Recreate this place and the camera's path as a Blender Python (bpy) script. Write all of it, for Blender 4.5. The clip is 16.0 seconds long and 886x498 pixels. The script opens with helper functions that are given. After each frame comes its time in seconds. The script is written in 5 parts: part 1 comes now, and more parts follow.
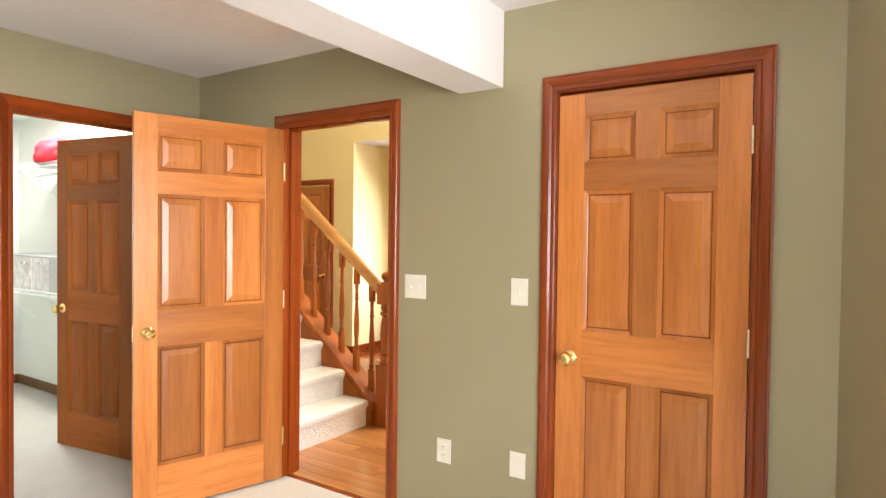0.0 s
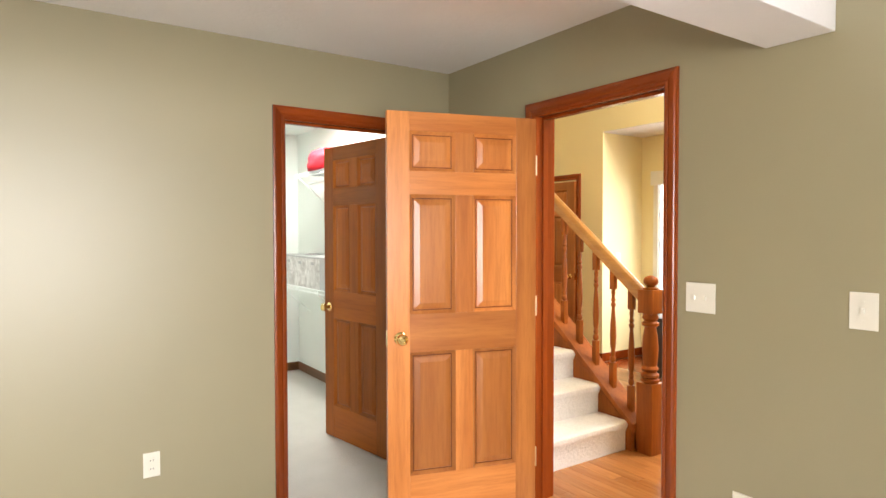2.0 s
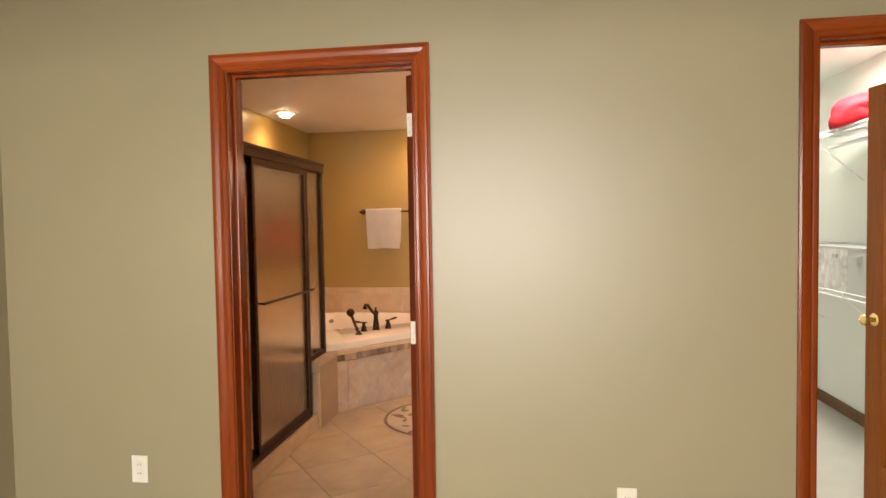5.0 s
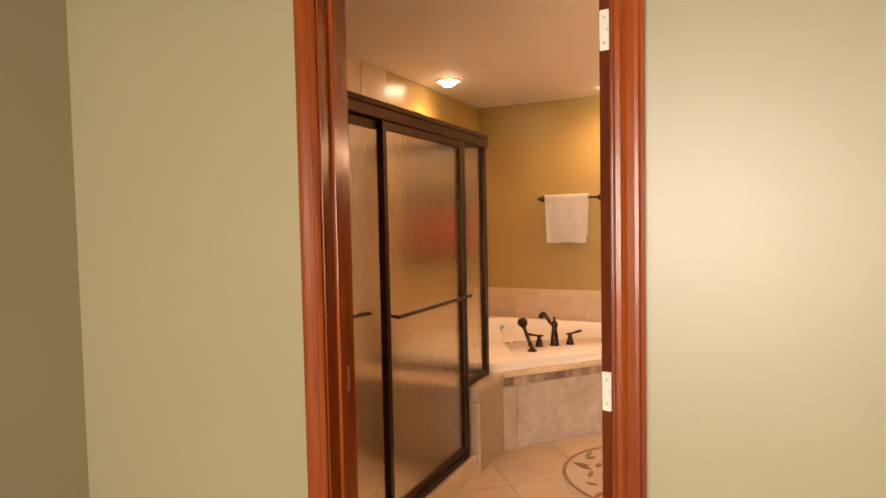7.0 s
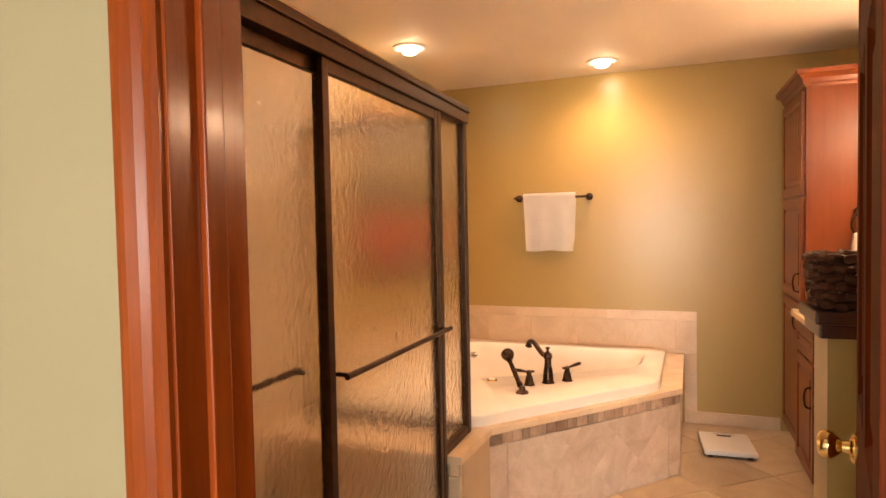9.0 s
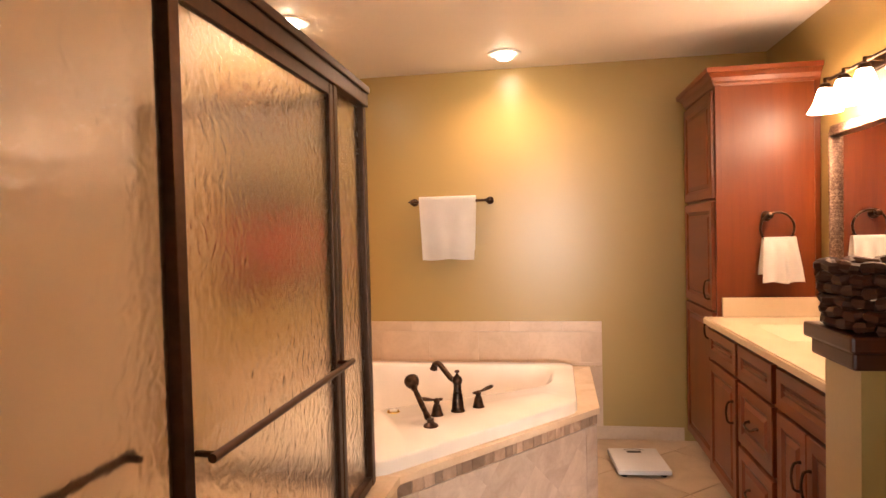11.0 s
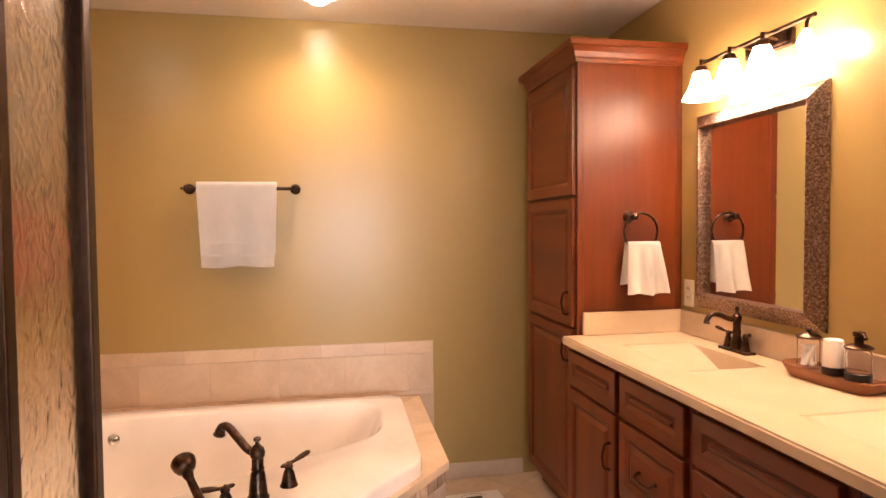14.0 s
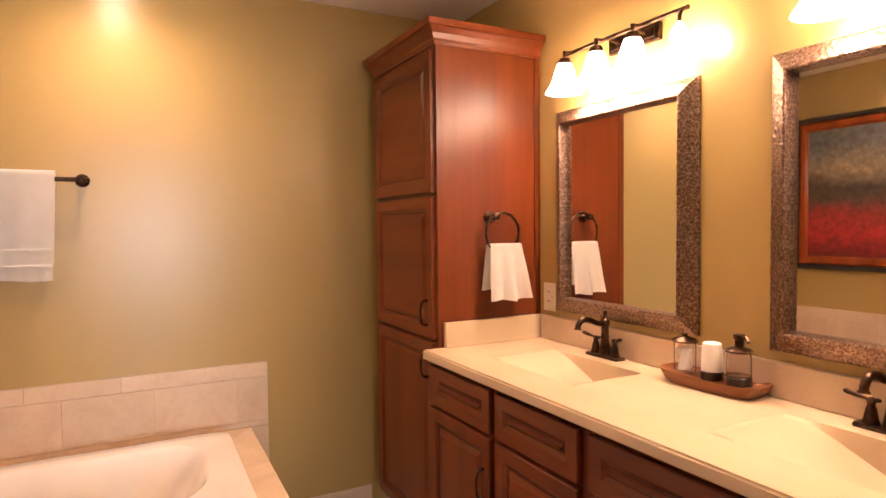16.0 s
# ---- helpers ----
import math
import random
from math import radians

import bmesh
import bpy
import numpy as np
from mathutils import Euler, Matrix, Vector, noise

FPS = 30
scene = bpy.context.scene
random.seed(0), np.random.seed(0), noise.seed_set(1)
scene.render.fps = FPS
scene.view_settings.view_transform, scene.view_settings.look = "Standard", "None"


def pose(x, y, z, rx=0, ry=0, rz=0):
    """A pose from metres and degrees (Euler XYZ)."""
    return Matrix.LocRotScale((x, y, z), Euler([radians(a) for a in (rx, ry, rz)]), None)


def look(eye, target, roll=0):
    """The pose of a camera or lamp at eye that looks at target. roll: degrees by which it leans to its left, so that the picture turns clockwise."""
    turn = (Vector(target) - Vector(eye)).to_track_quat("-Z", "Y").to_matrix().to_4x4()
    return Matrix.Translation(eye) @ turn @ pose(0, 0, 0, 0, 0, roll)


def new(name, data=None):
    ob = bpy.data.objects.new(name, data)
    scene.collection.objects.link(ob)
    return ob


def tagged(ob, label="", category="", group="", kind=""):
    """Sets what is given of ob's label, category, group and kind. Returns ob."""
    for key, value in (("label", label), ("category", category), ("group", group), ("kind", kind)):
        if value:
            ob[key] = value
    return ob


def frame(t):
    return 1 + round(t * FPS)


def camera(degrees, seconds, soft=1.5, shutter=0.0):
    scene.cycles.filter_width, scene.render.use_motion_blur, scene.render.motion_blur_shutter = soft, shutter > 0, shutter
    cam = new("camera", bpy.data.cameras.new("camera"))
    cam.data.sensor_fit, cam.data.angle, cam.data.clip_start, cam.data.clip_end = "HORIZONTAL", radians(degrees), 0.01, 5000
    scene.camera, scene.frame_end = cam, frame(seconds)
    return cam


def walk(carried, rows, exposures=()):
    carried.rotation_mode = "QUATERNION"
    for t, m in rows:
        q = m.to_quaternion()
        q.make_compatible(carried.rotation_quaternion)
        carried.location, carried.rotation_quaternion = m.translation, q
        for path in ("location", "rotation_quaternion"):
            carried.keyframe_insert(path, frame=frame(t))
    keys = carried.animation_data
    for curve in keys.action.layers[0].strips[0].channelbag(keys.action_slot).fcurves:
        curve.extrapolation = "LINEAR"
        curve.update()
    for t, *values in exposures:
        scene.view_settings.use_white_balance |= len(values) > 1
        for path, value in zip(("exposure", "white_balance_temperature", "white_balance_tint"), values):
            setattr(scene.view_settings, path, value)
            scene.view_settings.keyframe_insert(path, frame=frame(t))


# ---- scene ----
cam = camera(72.5, 16.0, 1.5)
PATH = [
    (0, (0.543, 0.076, 1.425), (-0.557, 1.746, 1.383), 0.7),
    (0.5, (0.476, 0.13, 1.42), (-0.753, 1.708, 1.371), 0.3),
    (1, (0.351, 0.198, 1.439), (-1.009, 1.663, 1.376), -0.1),
    (1.5, (0.256, 0.262, 1.442), (-1.25, 1.576, 1.381), -0.2),
    (2, (0.188, 0.304, 1.435), (-1.464, 1.431, 1.381), -0.1),
    (2.5, (0.122, 0.292, 1.43), (-1.643, 1.23, 1.38), 0.0),
    (3, (0.022, 0.327, 1.418), (-1.846, 1.042, 1.372), -0.1),
    (3.5, (-0.097, 0.368, 1.423), (-2.036, 0.857, 1.371), -0.3),
    (4, (-0.227, 0.406, 1.414), (-2.213, 0.63, 1.356), -0.4),
    (4.5, (-0.367, 0.423, 1.397), (-2.365, 0.379, 1.334), -0.6),
    (5, (-0.616, 0.414, 1.4), (-2.593, 0.123, 1.322), -0.9),
    (7.5, (-1.865, 0.08, 1.367), (-3.649, -0.819, 1.277), -1.1),
    (8, (-2.106, -0.062, 1.365), (-3.909, -0.921, 1.27), -1.2),
    (8.5, (-2.291, -0.186, 1.362), (-4.128, -0.967, 1.273), -0.8),
    (9, (-2.428, -0.28, 1.358), (-4.295, -0.992, 1.285), -1.1),
    (9.5, (-2.526, -0.33, 1.364), (-4.431, -0.935, 1.303), -1.2),
    (10, (-2.626, -0.423, 1.359), (-4.573, -0.878, 1.304), -1.5),
    (12.5, (-3.232, -0.549, 1.349), (-5.225, -0.711, 1.275), -0.5),
    (13, (-3.396, -0.597, 1.365), (-5.394, -0.598, 1.283), -0.4),
    (13.5, (-3.537, -0.653, 1.37), (-5.53, -0.497, 1.287), -0.3),
    (14, (-3.655, -0.677, 1.362), (-5.618, -0.302, 1.286), -0.5),
    (14.5, (-3.752, -0.674, 1.357), (-5.684, -0.163, 1.278), -0.7),
    (15, (-3.869, -0.68, 1.354), (-5.773, -0.075, 1.273), -0.8),
    (15.5, (-3.946, -0.677, 1.354), (-5.81, 0.043, 1.274), -0.7),
    (16, (-4.019, -0.698, 1.36), (-5.785, 0.238, 1.284), -0.6),
]
EXPOSURES = [(0, 0.20, 6550, 10), (2, 0.08, 6550, 10), (3.5, -0.17, 6750, 10), (5, -0.20, 7300, 12), (7.5, 0.10, 8100, 14), (9, 0.38, 7600, 13),
             (10, 0.40, 7000, 12), (12.5, 0.34, 6250, 12), (16, 0.26, 6150, 14)]
walk(cam, [(t, look(eye, target, roll)) for t, eye, target, roll in PATH], EXPOSURES)

# ---- light ----
sky_world = bpy.data.worlds.new("sky")
scene.world = sky_world
sky_world.use_nodes = True
_nt = sky_world.node_tree
_sky = _nt.nodes.new("ShaderNodeTexSky")
_sky.sky_type, _sky.sun_disc = "NISHITA", False
_sky.sun_elevation, _sky.sun_rotation = radians(40), radians(60)
_nt.links.new(_sky.outputs[0], _nt.nodes["Background"].inputs[0])
_nt.nodes["Background"].inputs[1].default_value = 0.12


def lamp(name, kind, place, target, watts, color, size=0.1, size_y=None, spot=None, blend=0.5):
    data = bpy.data.lights.new(name, kind)
    data.energy, data.color = watts, color
    if kind == "AREA":
        data.size = size
        if size_y:
            data.shape, data.size_y = "RECTANGLE", size_y
    else:
        data.shadow_soft_size = size
    if spot:
        data.spot_size, data.spot_blend = radians(spot), blend
    ob = new(name, data)
    ob.matrix_world = look(place, target)
    return ob


DAY, WARM, WHITE = (0.98, 0.98, 1.0), (1.0, 0.60, 0.41), (0.95, 1.0, 0.93)
sun = lamp("sun", "SUN", (0, 0, 10), (-3, -5, 2), 1.2, (1, 0.95, 0.88))
sun.data.angle = radians(10)
lamp("window_light", "AREA", (2.97, -0.15, 1.35), (0, -0.15, 1.2), 300, DAY, 2.6, 1.6)
lamp("hall_window_light", "AREA", (-3.3, 6.12, 1.2), (-3.3, 4, 1.0), 25, (1.0, 0.97, 0.92), 1.5, 1.5)
# unseen fill lamp added to brighten hall and stair; it has no fixture
lamp("hall_fill", "AREA", (-1.0, 5.0, 3.7), (-2.6, 4.2, 0.5), 190, (1.0, 0.94, 0.82), 1.2, 1.2)
lamp("closet_lamp", "AREA", (-4.4, 2.14, 2.41), (-4.4, 2.14, 0), 46, WHITE, 0.5, 0.3)

# ---- materials ----


def material(name):
    m = bpy.data.materials.new(name)
    m.use_nodes = True
    nt = m.node_tree
    return m, nt, nt.nodes["Principled BSDF"]


def node(nt, kind, **values):
    n = nt.nodes.new("ShaderNode" + kind)
    for key, value in values.items():
        n.inputs[key].default_value = value
    return n


def mapped(nt, scale, space="Object", rotation=(0, 0, 0)):
    tc = nt.nodes.new("ShaderNodeTexCoord")
    mp = node(nt, "Mapping", Scale=scale, Rotation=rotation)
    nt.links.new(tc.outputs[space], mp.inputs["Vector"])
    return mp.outputs[0]


def noise_tex(nt, vec, scale, detail=4.0, rough=0.55):
    n = node(nt, "TexNoise", Scale=scale, Detail=detail, Roughness=rough)
    nt.links.new(vec, n.inputs["Vector"])
    return n.outputs[0]


def ramp(nt, fac, stops):
    r = nt.nodes.new("ShaderNodeValToRGB")
    els = r.color_ramp.elements
    while len(els) < len(stops):
        els.new(0.5)
    for e, (at, c) in zip(els, stops):
        e.position, e.color = at, (*c, 1)
    nt.links.new(fac, r.inputs[0])
    return r.outputs[0]


def mix(nt, fac, a, b, mode="MIX"):
    n = nt.nodes.new("ShaderNodeMix")
    n.data_type, n.blend_type = "RGBA", mode
    for sock, value in ((0, fac), (6, a), (7, b)):
        if isinstance(value, (int, float)):
            n.inputs[sock].default_value = value
        elif isinstance(value, tuple):
            n.inputs[sock].default_value = (*value, 1)
        else:
            nt.links.new(value, n.inputs[sock])
    return n.outputs[2]


def bump(nt, bsdf, height, strength, distance=0.002):
    b = node(nt, "Bump", Strength=strength, Distance=distance)
    nt.links.new(height, b.inputs["Height"])
    nt.links.new(b.outputs[0], bsdf.inputs["Normal"])


def shade(c, f):
    return tuple(min(1.0, v * f) for v in c)


def per_object(nt, color, low, high):
    """Vary a colour a little from object to object."""
    info = nt.nodes.new("ShaderNodeObjectInfo")
    mr = node(nt, "MapRange", **{"To Min": low, "To Max": high})
    nt.links.new(info.outputs["Random"], mr.inputs[0])
    hsv = nt.nodes.new("ShaderNodeHueSaturation")
    nt.links.new(mr.outputs[0], hsv.inputs["Value"])
    nt.links.new(color, hsv.inputs["Color"])
    return hsv.outputs[0]


def paint(name, color, rough=0.55, grain=0.25, scale=90.0, depth=0.0012, spec=0.5):
    m, nt, b = material(name)
    vec = mapped(nt, (1, 1, 1))
    big = noise_tex(nt, vec, 0.9, 3)
    fine = noise_tex(nt, vec, scale, 3)
    nt.links.new(ramp(nt, big, [(0.3, shade(color, 0.955)), (0.7, shade(color, 1.035))]), b.inputs["Base Color"])
    b.inputs["Roughness"].default_value = rough
    b.inputs["Specular IOR Level"].default_value = spec
    bump(nt, b, fine, grain, depth)
    return m


def wood(name, dark, light, axis="z", rough=0.3, low=0.72, high=1.16, coat=0.2, grain=0.8, gloss=0.12, spec=0.3):
    m, nt, b = material(name)
    s = {"x": (1.2, 16, 16), "y": (16, 1.2, 16), "z": (16, 16, 1.2)}[axis]
    info = nt.nodes.new("ShaderNodeObjectInfo")
    tc = nt.nodes.new("ShaderNodeTexCoord")
    add = nt.nodes.new("ShaderNodeVectorMath")
    add.operation = "MULTIPLY_ADD"
    comb = nt.nodes.new("ShaderNodeCombineXYZ")
    for k in range(3):
        nt.links.new(info.outputs["Random"], comb.inputs[k])
    add.inputs[1].default_value = (7.0, 5.0, 9.0)
    nt.links.new(comb.outputs[0], add.inputs[0])
    nt.links.new(tc.outputs["Object"], add.inputs[2])
    mp = node(nt, "Mapping", Scale=s)
    nt.links.new(add.outputs[0], mp.inputs["Vector"])
    vec = mp.outputs[0]
    broad = noise_tex(nt, vec, 0.55, 3, 0.5)
    lines = noise_tex(nt, vec, 3.6, 6, 0.7)
    mid = tuple((p + q) / 2 for p, q in zip(dark, light))
    base = ramp(nt, broad, [(0.28, dark), (0.5, mid), (0.72, light)])
    streak = ramp(nt, lines, [(0.36, (0.70, 0.62, 0.56)), (0.56, (1, 1, 1))])
    col = mix(nt, 0.65 * grain, base, streak, "MULTIPLY")
    nt.links.new(per_object(nt, col, low, high), b.inputs["Base Color"])
    b.inputs["Roughness"].default_value = rough
    b.inputs["Specular IOR Level"].default_value = spec
    b.inputs["Coat Weight"].default_value = coat
    b.inputs["Coat Roughness"].default_value = gloss
    bump(nt, b, lines, 0.12, 0.001)
    return m


def stone(name, dark, light, rough=0.32, scale=5.0, low=0.92, high=1.08):
    m, nt, b = material(name)
    vec = mapped(nt, (1, 1, 1))
    info = nt.nodes.new("ShaderNodeObjectInfo")
    clouds = node(nt, "TexNoise", Scale=scale, Detail=7, Roughness=0.62, Distortion=1.2)
    clouds.noise_dimensions = "4D"
    mul = nt.nodes.new("ShaderNodeMath")
    mul.operation = "MULTIPLY"
    mul.inputs[1].default_value = 40.0
    nt.links.new(info.outputs["Random"], mul.inputs[0])
    nt.links.new(mul.outputs[0], clouds.inputs["W"])
    nt.links.new(vec, clouds.inputs["Vector"])
    fine = noise_tex(nt, vec, 60, 4)
    mid = tuple((p + q) / 2 for p, q in zip(dark, light))
    col = ramp(nt, clouds.outputs[0], [(0.3, dark), (0.5, mid), (0.68, light)])
    pits = ramp(nt, fine, [(0.38, (0.86, 0.83, 0.8)), (0.5, (1, 1, 1))])
    nt.links.new(per_object(nt, mix(nt, 0.25, col, pits, "MULTIPLY"), low, high), b.inputs["Base Color"])
    b.inputs["Roughness"].default_value = rough
    bump(nt, b, fine, 0.12, 0.001)
    return m


def metal(name, color, rough, worn=None, scale=35.0):
    m, nt, b = material(name)
    b.inputs["Metallic"].default_value = 1.0
    b.inputs["Roughness"].default_value = rough
    vec = mapped(nt, (1, 1, 1))
    n = noise_tex(nt, vec, scale, 4)
    nt.links.new(ramp(nt, n, [(0.42, color), (0.75, worn or shade(color, 1.15))]), b.inputs["Base Color"])
    return m


def plain(name, color, rough=0.5, spec=0.5, grain=0.0, scale=200.0):
    m, nt, b = material(name)
    vec = mapped(nt, (1, 1, 1))
    n = noise_tex(nt, vec, 6.0, 4)
    nt.links.new(ramp(nt, n, [(0.3, shade(color, 0.95)), (0.7, shade(color, 1.03))]), b.inputs["Base Color"])
    b.inputs["Roughness"].default_value = rough
    b.inputs["Specular IOR Level"].default_value = spec
    if grain:
        bump(nt, b, noise_tex(nt, vec, scale, 3), grain, 0.002)
    return m


def fabric(name, color, scale=260.0, depth=0.004, low=0.8):
    m, nt, b = material(name)
    vec = mapped(nt, (1, 1, 1))
    n = noise_tex(nt, vec, scale, 3, 0.7)
    big = noise_tex(nt, vec, 7, 3)
    col = ramp(nt, n, [(0.25, shade(color, low)), (0.7, color)])
    nt.links.new(mix(nt, 0.22, col, ramp(nt, big, [(0.35, shade(color, 0.82)), (0.65, shade(color, 1.05))])), b.inputs["Base Color"])
    b.inputs["Roughness"].default_value = 0.95
    b.inputs["Sheen Weight"].default_value = 0.3
    b.inputs["Specular IOR Level"].default_value = 0.1
    bump(nt, b, n, 0.7, depth)
    return m


def glowing(name, color, strength):
    m, nt, b = material(name)
    b.inputs["Base Color"].default_value = (0.9, 0.88, 0.82, 1)
    b.inputs["Emission Color"].default_value = (*color, 1)
    b.inputs["Emission Strength"].default_value = strength
    b.inputs["Roughness"].default_value = 0.3
    return m


def rain_glass(name):
    m, nt, b = material(name)
    b.inputs["Transmission Weight"].default_value = 1.0
    b.inputs["Base Color"].default_value = (0.97, 0.94, 0.86, 1)
    b.inputs["Roughness"].default_value = 0.20
    b.inputs["IOR"].default_value = 1.3
    vec = mapped(nt, (0.85, 1, 0.9))
    warp = node(nt, "TexNoise", Scale=46.0, Detail=0.6, Roughness=0.3, Distortion=0.6)
    nt.links.new(vec, warp.inputs["Vector"])
    bump(nt, b, warp.outputs[0], 0.34, 0.006)
    return m


def clear_glass(name, tint=(1, 1, 1)):
    m, nt, b = material(name)
    b.inputs["Transmission Weight"].default_value = 1.0
    b.inputs["Base Color"].default_value = (*tint, 1)
    b.inputs["Roughness"].default_value = 0.02
    b.inputs["IOR"].default_value = 1.3
    return m


SAGE = paint("sage_paint", (0.315, 0.276, 0.168), 0.40, spec=0.8)
OLIVE = paint("olive_paint", (0.405, 0.288, 0.100), 0.30)
YELLOW = paint("pale_yellow_paint", (0.84, 0.74, 0.45), 0.55)
CLOSET_WHITE = paint("closet_white_paint", (0.80, 0.82, 0.78), 0.6)
CEILING = paint("ceiling_texture", (0.80, 0.78, 0.77), 0.85, 0.8, 38.0, 0.003)
BATH_CEILING = paint("bath_ceiling_paint", (0.84, 0.79, 0.72), 0.6, 0.6, 38.0, 0.003)
DOOR_V = wood("fir_upright", (0.39, 0.120, 0.024), (0.62, 0.238, 0.062), "z", coat=0.35, gloss=0.2)
DOOR_H = wood("fir_level", (0.39, 0.120, 0.024), (0.62, 0.238, 0.062), "x", coat=0.35, gloss=0.2)
# closet leaf: the fir darkened, its dim light put into the colour
CLOSET_DOOR_V = wood("shaded_fir_upright", (0.22, 0.056, 0.006), (0.35, 0.102, 0.012), "z", 0.4, coat=0.04, spec=0.15)
CLOSET_DOOR_H = wood("shaded_fir_level", (0.22, 0.056, 0.006), (0.35, 0.102, 0.012), "x", 0.4, coat=0.04, spec=0.15)
# bathroom leaf: red finish, deepened so the colour carries its shade
BATH_DOOR_V = wood("shaded_red_fir_upright", (0.090, 0.015, 0.0022), (0.17, 0.032, 0.005), "z", 0.65, coat=0.0, spec=0.1)
BATH_DOOR_H = wood("shaded_red_fir_level", (0.090, 0.015, 0.0022), (0.17, 0.032, 0.005), "x", 0.65, coat=0.0, spec=0.1)
CASING_V = wood("casing_upright", (0.17, 0.028, 0.0042), (0.32, 0.063, 0.0095), "z", 0.25, 0.92, 1.1)
CASING_X = wood("casing_level_x", (0.17, 0.028, 0.0042), (0.32, 0.063, 0.0095), "x", 0.25, 0.92, 1.1)
CASING_Y = wood("casing_level_y", (0.17, 0.028, 0.0042), (0.32, 0.063, 0.0095), "y", 0.25, 0.92, 1.1)
CHERRY_V = wood("cherry_upright", (0.105, 0.021, 0.0042), (0.178, 0.040, 0.0078), "z", 0.36, 0.93, 1.08, 0.2, 0.5, 0.3)
CHERRY_X = wood("cherry_level", (0.105, 0.021, 0.0042), (0.178, 0.040, 0.0078), "x", 0.36, 0.93, 1.08, 0.2, 0.5, 0.3)
# darker cherry for toe kicks, glaze lines and the half wall's cap
CHERRY_DARK = wood("dark_cherry", (0.07, 0.018, 0.007), (0.13, 0.035, 0.012), "z", 0.35)
STAIN_LINE = wood("pooled_stain", (0.15, 0.036, 0.007), (0.26, 0.068, 0.013), "z", 0.4)
OAK = wood("oak", (0.42, 0.19, 0.055), (0.58, 0.30, 0.10), "x", 0.3)
OAK_V = wood("oak_upright", (0.21, 0.054, 0.008), (0.35, 0.100, 0.015), "z", 0.4, coat=0.05, spec=0.2)
PLANK = wood("hardwood", (0.34, 0.13, 0.04), (0.48, 0.21, 0.07), "x", 0.22, 0.82, 1.15)
BASE_WOOD = wood("baseboard_wood", (0.17, 0.075, 0.028), (0.25, 0.12, 0.045), "x", 0.4)
TRAY_WOOD = wood("tray_wood", (0.15, 0.055, 0.02), (0.28, 0.115, 0.042), "x", 0.4)
STAIR_CARPET = fabric("stair_carpet", (0.80, 0.78, 0.79), 60.0, 0.012, 0.80)
CARPET = fabric("carpet", (0.66, 0.62, 0.57), 170.0, 0.012, 0.72)
TERRY = fabric("white_terry", (0.96, 0.94, 0.89), 330.0, 0.004, 0.95)
RUG = fabric("rug_cream", (0.58, 0.49, 0.36), 300.0, 0.004)
RUG_BROWN = fabric("rug_brown", (0.26, 0.12, 0.055), 300.0, 0.004)
RUG_GREEN = fabric("rug_green", (0.22, 0.20, 0.10), 300.0, 0.004)
RED_CLOTH = plain("red_cloth", (0.46, 0.012, 0.022), 0.8, 0.2, 0.5, 120.0)
PINK_CLOTH = fabric("pink_cloth", (0.62, 0.22, 0.24), 160.0, 0.004)
GREY_CLOTH = fabric("grey_bin_cloth", (0.42, 0.41, 0.41), 200.0, 0.003)
CHAIR_LEATHER = plain("dark_leather", (0.028, 0.022, 0.022), 0.4, 0.5, 0.4, 60.0)
BIN_PRINT = stone("printed_bin_cloth", (0.40, 0.36, 0.35), (0.84, 0.82, 0.80), 0.9, 9.0)
FLOOR_TILE = stone("travertine_floor", (0.47, 0.36, 0.24), (0.64, 0.52, 0.37), 0.3, 3.2)
WALL_TILE = stone("travertine_wall", (0.54, 0.405, 0.278), (0.68, 0.54, 0.395), 0.28, 3.0, 0.96, 1.04)
FRONT_TILE = stone("tub_front_tile", (0.43, 0.33, 0.26), (0.62, 0.52, 0.43), 0.3, 6.0)
DECK_TILE = stone("deck_tile", (0.60, 0.46, 0.31), (0.72, 0.58, 0.42), 0.25, 5.0)
MOSAIC = stone("mosaic_tile", (0.26, 0.16, 0.10), (0.56, 0.42, 0.31), 0.35, 7.0, 0.55, 1.3)
GROUT = plain("grout", (0.42, 0.33, 0.24), 0.9, 0.2)
TUB_WHITE = plain("tub_acrylic", (0.86, 0.82, 0.75), 0.12)
COUNTER = plain("counter_solid_surface", (0.64, 0.515, 0.35), 0.24)
BRONZE = metal("oil_rubbed_bronze", (0.045, 0.030, 0.022), 0.3, (0.14, 0.075, 0.045))
SHOWER_BRONZE = metal("dark_bronze_anodised", (0.060, 0.032, 0.020), 0.40, (0.085, 0.046, 0.029))
BRASS = metal("polished_brass", (0.80, 0.60, 0.26), 0.16)
HINGE_METAL = metal("hinge_brass", (0.62, 0.52, 0.34), 0.35)
CHROME = metal("chrome", (0.75, 0.75, 0.74), 0.12)
FRAME_BRONZE = metal("antique_frame", (0.15, 0.090, 0.066), 0.40, (0.50, 0.36, 0.26), 150.0)
PLASTIC = plain("ivory_plastic", (0.76, 0.72, 0.62), 0.35)
WHITE_PLASTIC = plain("white_plastic", (0.80, 0.80, 0.78), 0.35)
WIRE_WHITE = plain("white_wire", (0.82, 0.84, 0.82), 0.4)
BLACK = plain("black_plastic", (0.02, 0.018, 0.016), 0.35)
WICKER = plain("dark_wicker", (0.065, 0.023, 0.011), 0.5, 0.2)
SHADE_GLASS = glowing("lit_frosted_glass", (1.0, 0.65, 0.43), 34.0)
BULB = glowing("lit_bulb", (1.0, 0.70, 0.45), 140.0)
CAN_GLOW = glowing("lit_can_lens", (1.0, 0.78, 0.55), 60.0)
RAIN = rain_glass("rain_glass")
